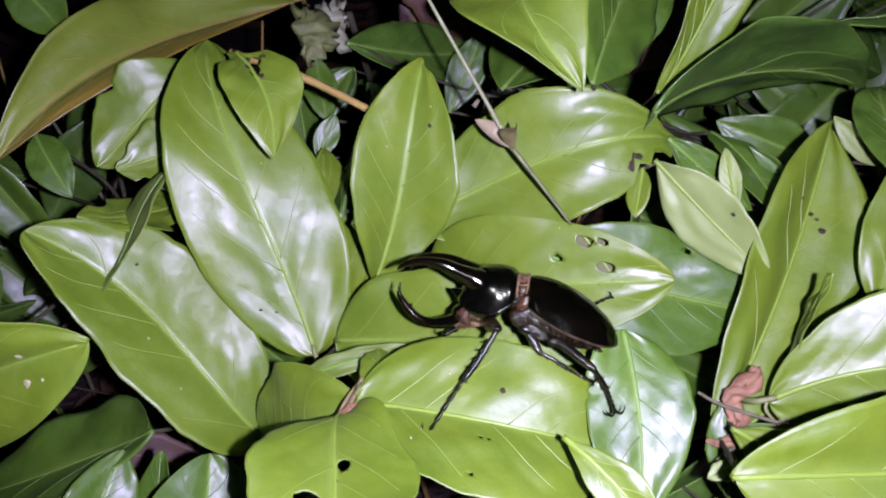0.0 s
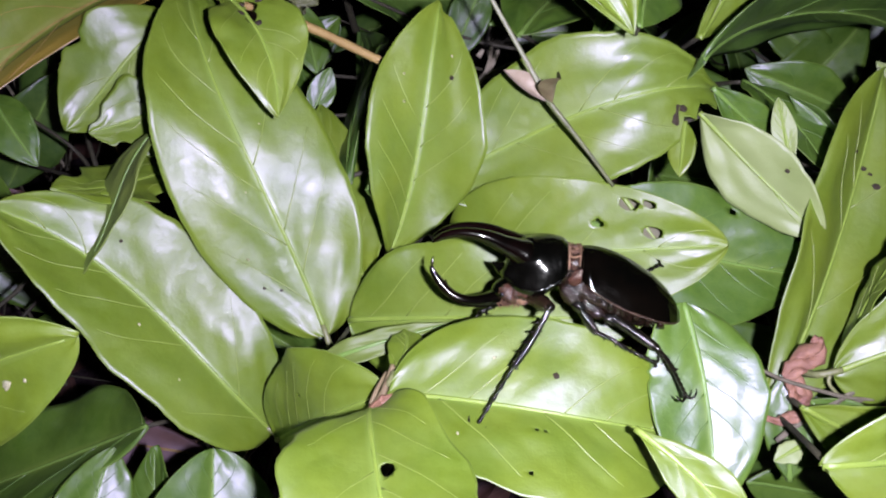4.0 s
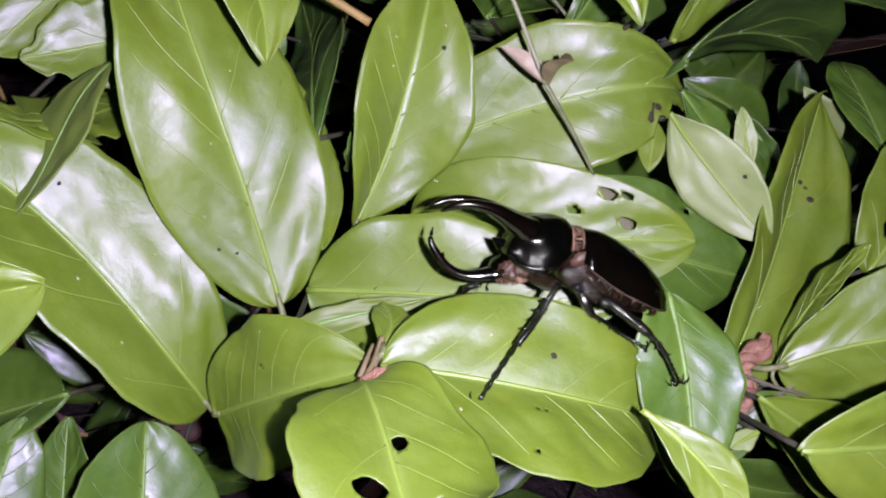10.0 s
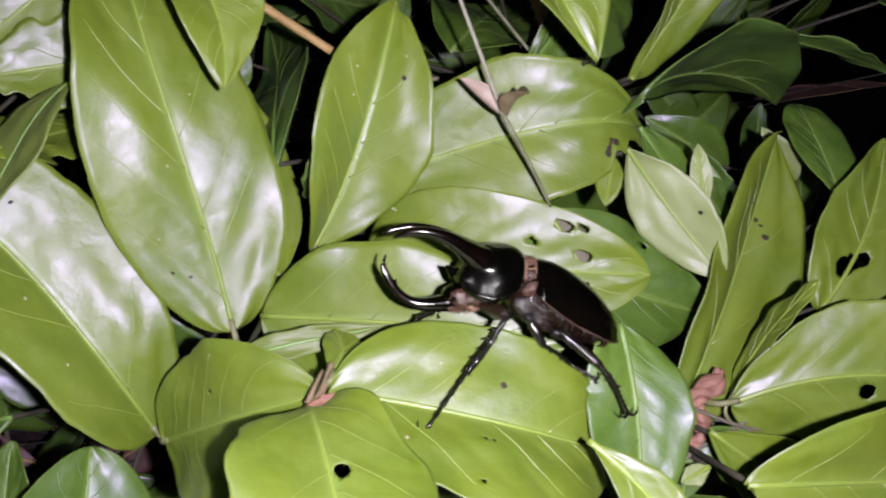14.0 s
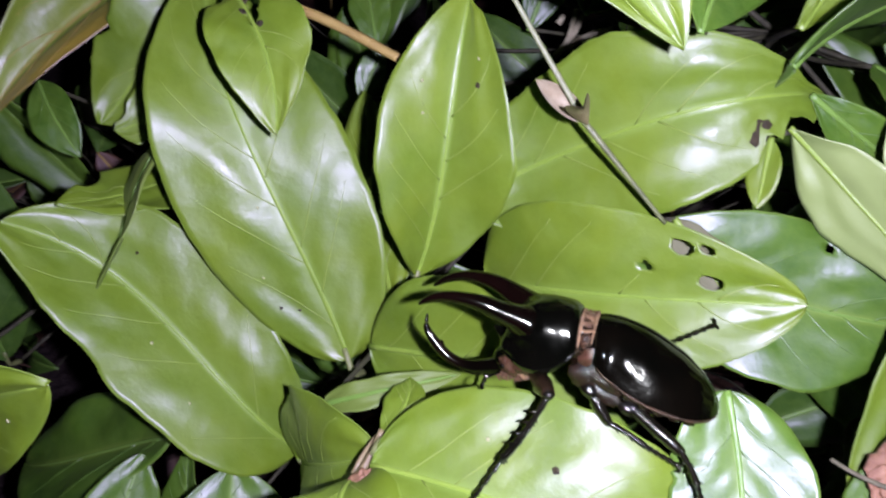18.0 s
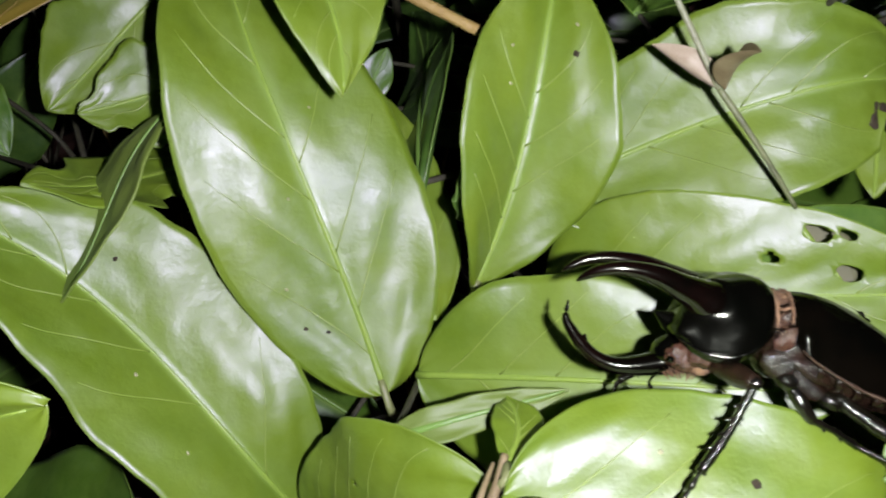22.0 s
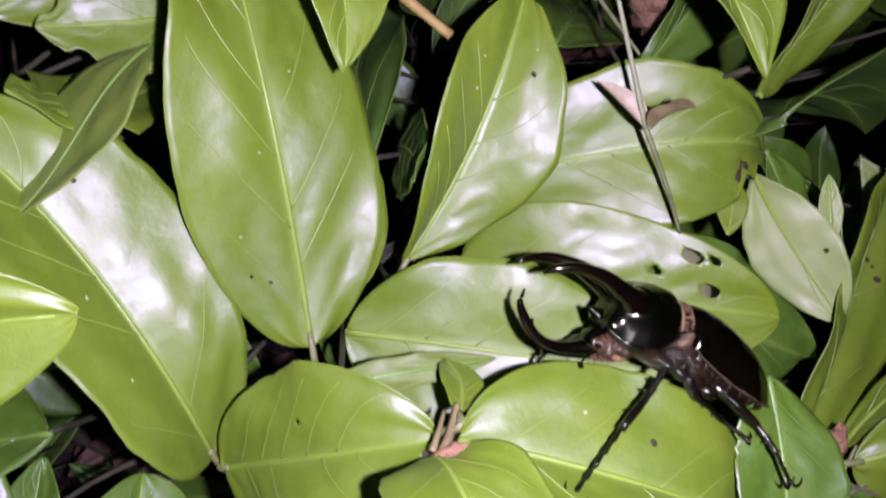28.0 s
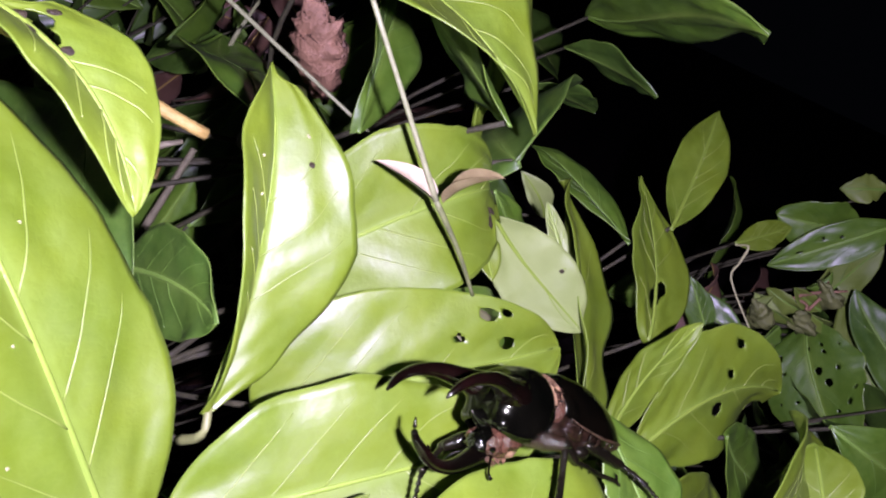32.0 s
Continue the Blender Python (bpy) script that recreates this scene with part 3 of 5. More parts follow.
foliage(shrub_f, LEAF, (-0.0831, 0.3098, 0.4289), (-0.0632, 0.2685, 0.4035), face=0.31, roll=0.59, twist=-0.21, half=0.302, peak=0.45, bend=0.035, wave=0.014, side=-0.128, left=0.31, right=0.37, petiole=0, holes=((0.20, -0.28, 0.05, 0.15), (0.31, -0.02, 0.05, 0.12), (0.27, -0.12, 0.06, 0.10)), bites=((0.06, -1, 0.7, 0.08), (0.1, 1, 0.4, 0.05)), nu=70, nv=22, label="drooping leaf with a torn, holed base", marks=((0.24, 0.08, 0.0013, 'BLEMISH'), (0.36, -0.12, 0.0012, 'BLEMISH'), (0.2, -0.55, 0.0012, 'BLEMISH'), (0.16, -0.1, 0.0014, 'BLEMISH')))
foliage(shrub_f, LEAF_OLD, (-0.2524, 0.3042, 0.2423), (-0.2328, 0.3241, 0.3629), face=0.27, roll=-0.33, twist=-0.11, half=0.197, peak=0.46, bend=-0.042, wave=0.047, side=-0.024, left=0.15, right=0.11)
foliage(shrub_f, LEAF, (-0.2247, 0.2194, 0.3128), (-0.1151, 0.1977, 0.3747), face=-0.06, roll=-0.30, twist=-0.33, half=0.213, peak=0.51, bend=0.030, wave=-0.008, side=-0.012, left=0.32, right=0.29, petiole=0, marks=((0.775, 0.35, 0.0016, 'SCAR'), (0.80, -0.12, 0.0013, 'SCAR'), (0.83, 0.42, 0.0007, 'SCAR')), bites=((0.70, -1, 0.25, 0.04),), full=0.6)
foliage(shrub_f, LEAF, (-0.1070, 0.3416, 0.3488), (-0.1400, 0.2619, 0.3821), face=0.07, roll=-0.40, twist=-0.02, half=0.150, peak=0.54, bend=-0.018, wave=0.018, side=-0.051, left=0.10, right=0.05, petiole=0, bites=((0.8, 1, 0.4, 0.06), (0.55, -1, 0.3, 0.05)), margin=0.14, veins=5)
foliage(shrub_f, LEAF_OLD, (-0.3073, 0.4229, 0.3201), (-0.2339, 0.3987, 0.3210), face=-0.19, roll=-0.13, twist=-0.00, half=0.218, peak=0.50, bend=-0.007, wave=0.001, side=0.028, left=0.12, right=0.11, petiole=0)
foliage(old_spray, LEAF_YELLOW, (-0.0824, 0.4471, 0.4039), (-0.1953, 0.3095, 0.3781), face=-0.03, roll=0.45, twist=0.00, half=0.150, peak=0.55, bend=-0.002, wave=-0.035, side=0.089, left=1.25, right=0.12, label="yellowing leaf with an orange-brown folded edge")
foliage(shrub_e, LEAF, (0.0282, 0.3440, 0.4670), (0.0475, 0.2583, 0.4354), face=0.49, roll=0.36, twist=0.32, half=0.279, peak=0.51, bend=0.139, wave=-0.069, side=0.041, left=0.27, right=0.31, petiole=0, ruffle=0.03)
foliage(shrub_e, LEAF, (0.0853, 0.3000, 0.4154), (0.1307, 0.3581, 0.4807), face=-0.19, roll=-0.52, twist=0.45, half=0.143, peak=0.49, bend=0.022, wave=-0.089, side=0.032, left=0.34, right=0.28, petiole=0)
foliage(shrub_e, LEAF_OLD, (0.0789, 0.2767, 0.4181), (0.1972, 0.3559, 0.3931), face=-0.01, roll=-1.33, twist=-0.61, half=0.272, peak=0.39, bend=-0.024, wave=-0.024, side=-0.090, left=-0.01, right=-0.16, petiole=0, veins=4)
foliage(shrub_e, LEAF_MID, (0.0530, 0.2704, 0.4324), (0.0877, 0.3614, 0.4554), face=0.02, roll=-0.47, twist=0.05, half=0.198, peak=0.51, bend=0.001, wave=0.000, side=-0.015, left=0.18, right=0.12, petiole=0)
foliage(shrub_e, LEAF_OLD, (-0.0431, 0.2878, 0.3645), (-0.0420, 0.4291, 0.3640), face=-0.34, roll=0.77, twist=0.09, half=0.201, peak=0.45, bend=-0.003, wave=0.050, side=0.019, left=0.03, right=0.09, petiole=0)
foliage(shrub_e, LEAF_OLD, (-0.0470, 0.3830, 0.4047), (0.0198, 0.4596, 0.3712), face=0.02, roll=-0.06, twist=-0.15, half=0.162, peak=0.50, bend=-0.017, wave=0.011, side=0.029, left=0.12, right=0.11, petiole=0)
foliage(shrub_e, LEAF_MID, (0.0267, 0.3446, 0.3971), (0.0916, 0.4576, 0.3916), face=-0.30, roll=0.31, twist=0.62, half=0.198, peak=0.44, bend=-0.001, wave=0.045, side=-0.017, left=0.04, right=0.07, petiole=0)
foliage(shrub_e, LEAF_MID, (0.0541, 0.3254, 0.4029), (0.1100, 0.3809, 0.4426), face=-0.53, roll=-0.70, twist=0.17, half=0.194, peak=0.51, bend=0.084, wave=-0.035, side=-0.017, left=0.38, right=0.30, petiole=0)
foliage(shrub_e, LEAF_MID, (0.0884, 0.2864, 0.4027), (0.1261, 0.2802, 0.3730), face=0.08, roll=-0.10, twist=0.01, half=0.163, peak=0.49, bend=0.005, wave=0.008, side=0.010, left=0.13, right=0.12, petiole=0)
foliage(shrub_e, LEAF_MID, (0.1221, 0.3354, 0.3808), (0.1397, 0.2745, 0.3678), face=0.15, roll=0.55, twist=0.10, half=0.208, peak=0.48, bend=0.006, wave=0.018, side=-0.063, left=0.14, right=0.20, petiole=0)
foliage(shrub_e, LEAF_MID, (0.2085, 0.3522, 0.4662), (0.1350, 0.2428, 0.4878), face=1.85, roll=1.23, twist=0.00, half=0.188, peak=0.49, bend=0.016, wave=-0.038, side=-0.016, left=0.08, right=0.22, petiole=0)
foliage(shrub_e, LEAF_OLD, (0.2381, 0.3733, 0.4463), (0.2260, 0.3065, 0.4465), face=1.33, roll=1.54, twist=0.11, half=0.218, peak=0.51, bend=-0.002, wave=-0.010, side=-0.031, left=0.07, right=0.24, petiole=0)
foliage(shrub_e, LEAF_OLD, (0.1625, 0.3394, 0.4300), (0.2252, 0.3324, 0.4260), face=0.15, roll=1.48, twist=-0.08, half=0.213, peak=0.49, bend=-0.001, wave=0.005, side=-0.022, left=0.07, right=0.23, petiole=0)
foliage(far_shrub, LEAF_OLD, (0.1264, 0.4938, 0.3763), (0.1203, 0.5516, 0.3428), face=-0.87, roll=-0.11, twist=-0.04, half=0.217, peak=0.48, bend=-0.005, wave=0.010, side=0.024, left=0.12, right=0.11, petiole=0)
foliage(far_shrub, LEAF_OLD, (-0.0252, 0.3189, 0.3568), (-0.0357, 0.2659, 0.3759), face=1.80, roll=-0.23, twist=0.15, half=0.256, peak=0.47, bend=-0.019, wave=0.020, side=-0.055, left=0.08, right=0.05, petiole=0)
foliage(far_shrub, LEAF_MID, (0.3703, 0.2179, 0.4219), (0.3402, 0.2549, 0.4104), face=-0.81, roll=0.1, half=0.36, petiole=0, bend=0.08, left=0.3, right=0.2, nu=50, nv=16, margin=0.15, veins=4, full=0.6, holes=((0.35, -0.5, 0.02, 0.05), (0.5, -0.62, 0.02, 0.05), (0.62, -0.35, 0.015, 0.04)), label="insect-eaten dull green leaf", ruffle=0.05)
foliage(far_shrub, LEAF, (0.3060, 0.2584, 0.3899), (0.3396, 0.2442, 0.4086), face=-0.13, roll=0.01, twist=0.00, half=0.205, peak=0.50, bend=0.002, wave=-0.000, side=0.010, left=0.12, right=0.12, petiole=0)
foliage(far_shrub, LEAF_UNDER, (0.3771, 0.2052, 0.3870), (0.3358, 0.1234, 0.3260), face=1.98, roll=0.1, half=0.17, petiole=0, bend=0.06, wave=0.03, left=0.2, right=0.3, veins=5)
foliage(shrub_e, LEAF_MID, (0.1824, 0.3478, 0.3574), (0.1308, 0.3539, 0.3771), face=-0.22, roll=0.20, half=0.250, petiole=0, bend=0.08, left=0.3, right=0.3)
foliage(shrub_e, LEAF_MID, (0.1551, 0.2871, 0.3596), (0.1325, 0.3137, 0.3848), face=-0.88, roll=0.30, half=0.170, petiole=0, bend=-0.08, side=0.08, left=0.5, right=0.4)
foliage(shrub_e, LEAF_PALE, (0.1960, 0.3167, 0.3736), (0.1719, 0.3262, 0.3927), face=-0.33, roll=0.30, half=0.220, petiole=0, bend=0.1, left=0.4, right=0.5, veins=0)
foliage(shrub_e, LEAF_OLD, (0.2374, 0.3848, 0.3275), (0.2439, 0.4252, 0.3662), face=-0.37, roll=0.00, half=0.200, petiole=0, veins=0, wave=0.06)
foliage(shrub_e, LEAF_OLD, (0.2529, 0.3521, 0.3253), (0.2577, 0.4052, 0.3631), face=-1.06, roll=0.00, half=0.200, petiole=0, veins=0, wave=0.06)
foliage(shrub_d, LEAF_MID, (0.2148, 0.1629, 0.3610), (0.2625, 0.1129, 0.3435), face=0.79, roll=0.20, half=0.240, petiole=0, bend=0.06, wave=0.05)
foliage(shrub_d, LEAF_OLD, (0.2768, 0.2204, 0.3521), (0.2588, 0.2593, 0.3644), face=-0.73, roll=0.20, half=0.220, petiole=0, wave=0.06)
foliage(shrub_d, LEAF_OLD, (0.2467, 0.2272, 0.3510), (0.2525, 0.2562, 0.3737), face=-1.41, roll=0.10, half=0.200, petiole=0, wave=0.06)
foliage(shrub_d, LEAF_OLD, (0.3489, 0.1387, 0.3449), (0.3377, 0.1975, 0.3963), face=-0.71, roll=0.20, half=0.200, petiole=0, wave=0.08, bend=0.1)
foliage(shrub_f, LEAF_MID, (-0.2231, 0.4255, 0.4254), (-0.1916, 0.3985, 0.4043), face=-0.05, roll=0.00, half=0.300, petiole=0, wave=0.06, veins=5)
foliage(shrub_f, LEAF_MID, (-0.1933, 0.3465, 0.3737), (-0.1711, 0.3208, 0.3543), face=-0.14, roll=0.00, half=0.260, petiole=0, bend=0.1, veins=5)
foliage(shrub_e, LEAF_MID, (-0.0616, 0.3910, 0.3587), (-0.0692, 0.4203, 0.3831), face=0.21, roll=0.10, half=0.240, petiole=0, wave=0.04, veins=5)
foliage(shrub_e, LEAF_MID, (-0.0618, 0.3530, 0.3568), (-0.0529, 0.3656, 0.3748), face=0.29, roll=0.10, half=0.260, petiole=0, veins=4)
foliage(shrub_e, LEAF_OLD, (0.0034, 0.4027, 0.3580), (0.0220, 0.4282, 0.3944), face=0.17, roll=0.10, half=0.220, petiole=0, veins=5)
foliage(far_shrub, LEAF_MID, (0.3412, 0.2084, 0.3660), (0.3160, 0.1579, 0.3168), face=1.93, roll=0.10, half=0.40, petiole=0, bend=0.06, wave=0.05, nu=90, nv=28, margin=0.12, veins=5, full=0.55, ruffle=0.05, holes=((0.59, 0.39, 0.012, 0.035), (0.7, -0.4, 0.012, 0.036), (0.22, -0.05, 0.016, 0.035), (0.21, -0.4, 0.016, 0.036), (0.27, 0.59, 0.03, 0.056), (0.23, -0.8, 0.012, 0.023), (0.35, 0.74, 0.016, 0.03), (0.84, -0.48, 0.03, 0.062), (0.4, -0.53, 0.016, 0.032), (0.38, 0.51, 0.012, 0.031), (0.65, -0.69, 0.02, 0.058), (0.49, -0.29, 0.03, 0.071), (0.27, -0.39, 0.012, 0.037), (0.4, -0.15, 0.03, 0.066), (0.56, -0.79, 0.012, 0.033), (0.59, 0.73, 0.012, 0.034), (0.81, 0.71, 0.02, 0.048)), label="glossy round leaf riddled with small holes")
foliage(far_shrub, LEAF_UNDER, (0.3565, 0.2152, 0.3697), (0.3824, 0.2024, 0.4189), face=-0.65, roll=0.1, half=0.20, petiole=0, wave=0.04, veins=4, full=0.6, nu=40, nv=14, holes=((0.33, 0.1, 0.03, 0.12),))
foliage(far_shrub, LEAF_UNDER, (0.3874, 0.2192, 0.4475), (0.3704, 0.2386, 0.4372), face=-0.07, roll=0.20, half=0.300, margin=0.25, ruffle=0.06, petiole=0, bend=0.1, veins=3)
foliage(far_shrub, LEAF_MID, (0.3592, 0.2001, 0.4362), (0.3235, 0.2409, 0.3853), face=0.39, roll=0.2, half=0.17, petiole=0, bend=0.04, wave=0.05, left=0.5, right=0.2, veins=5, nu=50, nv=14, holes=((0.45, 0.3, 0.02, 0.08), (0.58, 0.45, 0.025, 0.1), (0.75, 0.2, 0.02, 0.08)))
foliage(shrub_c, LEAF, (0.0783, 0.2795, 0.3931), (0.0740, 0.2634, 0.3804), face=0.60, roll=0.00, half=0.240, petiole=0, veins=0, nu=20, nv=5)
foliage(shrub_f, LEAF, (-0.0970, 0.3279, 0.3805), (-0.1415, 0.3073, 0.3769), face=0.12, roll=0.15, half=0.340, petiole=0, bend=0.05, wave=0.04, margin=0.2, left=0.2, right=0.15, veins=3, bites=((0.9, 1, 0.4, 0.06), (0.78, -1, 0.35, 0.07)))
foliage(shrub_f, LEAF, (-0.1130, 0.3575, 0.4040), (-0.1557, 0.3203, 0.3707), face=-0.01, roll=0.10, half=0.340, petiole=0, bend=0.06, wave=0.05, margin=0.12, bites=((0.55, 1, 0.12, 0.05),), veins=4, nu=60, nv=18, ruffle=0.03)
foliage(shrub_d, LEAF_MID, (0.1033, 0.1872, 0.3082), (0.1043, 0.2107, 0.3397), face=-0.51, roll=0.00, half=0.220, petiole=0, bend=0.05)
foliage(shrub_d, LEAF_MID, (0.1357, 0.1890, 0.3161), (0.1073, 0.1994, 0.3347), face=-0.18, roll=0.00, half=0.280, petiole=0, bend=0.05)
foliage(shrub_d, LEAF_PALE, (0.0992, 0.1825, 0.3345), (0.0887, 0.1791, 0.3306), face=0.71, roll=0.20, half=0.300, petiole=0, veins=0, nu=20, nv=5, margin=0.2)
foliage(shrub_f, LEAF_UNDER, (-0.1107, 0.2898, 0.3877), (-0.1347, 0.2518, 0.3529), face=0.99, roll=0.00, half=0.310, petiole=0, bend=0.02, wave=0.03, left=0.08, right=0.08, veins=3, margin=0.04)
foliage(shrub_c, LEAF_UNDER, (-0.0513, 0.2207, 0.3374), (-0.0089, 0.2245, 0.3503), face=-0.35, roll=0.00, half=0.105, petiole=0, bend=0.06, wave=0.03, veins=0, margin=0.1, full=0.6, peak=0.35, label="folded-over leaf edge showing its pale underside")
foliage(shrub_d, LEAF, (0.1413, 0.1358, 0.3452), (0.1679, 0.1611, 0.3668), face=-1.34, roll=0.10, half=0.330, petiole=0, bend=0.06, left=0.15, right=0.25, nu=60, nv=12, peak=0.55)
foliage(far_shrub, LEAF_UNDER, (0.3153, 0.2303, 0.3524), (0.3153, 0.2273, 0.3748), face=-1.80, roll=0.40, half=0.330, petiole=0, bend=0.01, left=0.6, right=0.6, twist=0.7, veins=0, nu=20, nv=6, margin=0.2)
foliage(far_shrub, LEAF_MID, (0.3259, 0.2181, 0.3588), (0.3061, 0.2194, 0.3459), face=0.41, roll=0.50, half=0.290, petiole=0, bend=0.01, left=0.8, right=0.5, twist=0.2, veins=0, nu=20, nv=6, margin=0.2)
foliage(far_shrub, LEAF_UNDER, (0.3317, 0.2114, 0.3623), (0.3137, 0.2243, 0.3677), face=-1.10, roll=0.40, half=0.290, petiole=0, bend=-0.04, left=0.2, right=0.7, twist=-0.5, veins=0, nu=20, nv=6, margin=0.2)
foliage(far_shrub, LEAF_UNDER, (0.3412, 0.2064, 0.3756), (0.3223, 0.2221, 0.3827), face=-0.53, roll=0.30, half=0.270, petiole=0, bend=-0.10, left=0.6, right=0.8, twist=-0.2, veins=0, nu=20, nv=6, margin=0.2)
foliage(far_shrub, LEAF_MID, (0.3375, 0.2186, 0.3834), (0.3364, 0.2118, 0.3986), face=-1.21, roll=-0.10, half=0.310, petiole=0, bend=0.26, left=0.8, right=0.3, twist=-0.6, veins=0, nu=20, nv=6, margin=0.2)
foliage(far_shrub, LEAF_UNDER, (0.3166, 0.2109, 0.3306), (0.3120, 0.2146, 0.3520), face=-1.23, roll=0.30, half=0.290, petiole=0, bend=0.22, left=0.5, right=0.8, twist=0.1, veins=0, nu=20, nv=6, margin=0.2)
foliage(far_shrub, LEAF_UNDER, (0.3423, 0.1992, 0.3688), (0.3250, 0.2113, 0.3746), face=-0.67, roll=0.40, half=0.330, petiole=0, bend=0.13, left=0.9, right=0.8, twist=0.8, veins=0, nu=20, nv=6, margin=0.2)
foliage(far_shrub, LEAF_UNDER, (0.3630, 0.1716, 0.3763), (0.3442, 0.1913, 0.3886), face=-0.84, roll=-0.20, half=0.340, petiole=0, bend=0.05, left=0.6, right=0.3, twist=0.2, veins=0, nu=20, nv=6, margin=0.2)
foliage(far_shrub, LEAF_PALE, (0.3258, 0.2219, 0.3563), (0.3204, 0.2384, 0.3692), face=-0.57, roll=0.4, half=0.40, petiole=0, bend=0.2, left=0.8, right=0.6, twist=0.9, veins=0, nu=24, nv=8, margin=0.3, ruffle=0.08)
foliage(far_shrub, LEAF_UNDER, (0.3295, 0.2133, 0.3727), (0.3197, 0.2337, 0.3752), face=-1.29, roll=-0.3, half=0.34, petiole=0, bend=0.15, left=0.7, right=0.9, twist=-0.8, veins=0, nu=24, nv=8, margin=0.3, ruffle=0.08)
foliage(far_shrub, LEAF_MID, (0.3280, 0.1339, 0.3040), (0.3036, 0.1607, 0.3273), face=-0.65, roll=0.1, half=0.26, petiole=0, bend=0.1, veins=4)
foliage(far_shrub, LEAF_UNDER, (0.3015, 0.1733, 0.2964), (0.2975, 0.1806, 0.3153), face=-0.57, roll=0.2, half=0.2, petiole=0, bend=0.1, veins=0)


def branch_stem(plant, foot, hub, mat=BARK_DARK, thick=0.0020, thin=0.0009):
    """A main stem from the ground to the leaves' stalks, with a twig to each."""
    flat = list(plant.get("ends", ()))
    if flat:
        del plant["ends"]
    ends = [Vector(flat[i:i + 3]) for i in range(0, len(flat), 3)]
    mid = Vector(hub)
    foot = Vector(foot)
    knee = foot.lerp(mid, 0.5) + Vector((0.02, 0.03, 0))
    part("stem", merged("stem", [tube([foot, knee, mid], [thick * 1.6, thick * 1.2, thick], 8, 8, rough=0.15)]), mat, plant)
    for e in ends:
        half = mid.lerp(e, 0.55) - REF * (0.02 + 0.12 * (e - mid).length)
        part("twig", merged("twig", [tube([mid, half, e], [thick * 0.6, thin * 1.1, thin], 6, 5, rough=0.12)]), mat, plant)


branch_stem(shrub_a, (-0.10, 0.42, 0.0), (-0.078, 0.262, 0.262))
branch_stem(shrub_b, (0.04, 0.40, 0.0), (0.005, 0.262, 0.262))
branch_stem(shrub_c, (0.06, 0.50, 0.0), (-0.012, 0.310, 0.325))
branch_stem(shrub_d, (0.20, 0.42, 0.0), (0.150, 0.270, 0.270))
branch_stem(shrub_e, (0.16, 0.62, 0.0), (0.100, 0.375, 0.370))
branch_stem(shrub_f, (-0.20, 0.50, 0.0), (-0.160, 0.350, 0.325))
branch_stem(old_spray, (-0.05, 0.62, 0.0), (-0.055, 0.470, 0.390))
branch_stem(far_shrub, (0.42, 0.48, 0.0), (0.370, 0.310, 0.300))

# ---- dim undergrowth behind ----
rng = random.Random(11)


def undergrowth_patch(count, low, high, dead, size):
    undergrowth = plant("undergrowth_shrub", "dim undergrowth shrub with dark green and dead brown leaves" if dead > 0.2 else "dim dark green undergrowth shrub", "shrub", "undergrowth shrubs")
    middle = Vector([(a + b) / 2 for a, b in zip(low, high)])
    for k in range(count):
        c = Vector([rng.uniform(a, b) for a, b in zip(low, high)])
        way = Vector((rng.uniform(-1, 1), rng.uniform(-0.35, 0.35), rng.uniform(-1, 0.5))).normalized()
        long = rng.uniform(0.7, 1.25) * size
        foliage(undergrowth, LEAF_DEAD if rng.random() < dead else LEAF_OLD if rng.random() < 0.6 else LEAF_MID, c - way * long / 2, c + way * long / 2, face=rng.uniform(-0.7, 0.7), roll=rng.uniform(-0.5, 0.5), twist=rng.uniform(-0.6, 0.6),
                half=rng.uniform(0.14, 0.24), peak=rng.uniform(0.42, 0.55), bend=rng.uniform(-0.1, 0.15), wave=rng.uniform(-0.08, 0.08), left=rng.uniform(0, 0.6), right=rng.uniform(0, 0.6), nu=16, nv=4, veins=0, petiole=0, margin=0.15)
    branch_stem(undergrowth, (middle.x + 0.03, middle.y + 0.06, 0.0), middle + Vector((0, 0.02, -0.05)), BARK_DARK, 0.0014, 0.0006)


# leaves just under the lit layer
LAYER = list(LIT)
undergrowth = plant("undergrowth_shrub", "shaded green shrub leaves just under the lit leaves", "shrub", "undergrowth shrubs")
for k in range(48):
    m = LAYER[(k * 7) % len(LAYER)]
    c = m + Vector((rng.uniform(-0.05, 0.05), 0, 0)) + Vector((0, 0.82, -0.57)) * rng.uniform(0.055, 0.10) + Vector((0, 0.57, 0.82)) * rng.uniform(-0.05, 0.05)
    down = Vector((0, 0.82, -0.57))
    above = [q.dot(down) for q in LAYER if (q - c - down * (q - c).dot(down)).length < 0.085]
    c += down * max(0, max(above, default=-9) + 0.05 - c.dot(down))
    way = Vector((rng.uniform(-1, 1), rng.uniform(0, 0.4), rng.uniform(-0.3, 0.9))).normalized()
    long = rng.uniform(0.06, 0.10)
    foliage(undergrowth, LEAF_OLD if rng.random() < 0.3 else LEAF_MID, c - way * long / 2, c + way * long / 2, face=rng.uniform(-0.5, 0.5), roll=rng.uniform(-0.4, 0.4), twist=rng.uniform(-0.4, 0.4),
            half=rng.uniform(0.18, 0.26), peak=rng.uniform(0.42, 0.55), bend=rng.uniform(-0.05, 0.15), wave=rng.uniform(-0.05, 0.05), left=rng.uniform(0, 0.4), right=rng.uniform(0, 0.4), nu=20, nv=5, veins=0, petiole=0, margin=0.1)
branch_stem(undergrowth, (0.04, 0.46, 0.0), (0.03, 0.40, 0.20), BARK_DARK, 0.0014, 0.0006)
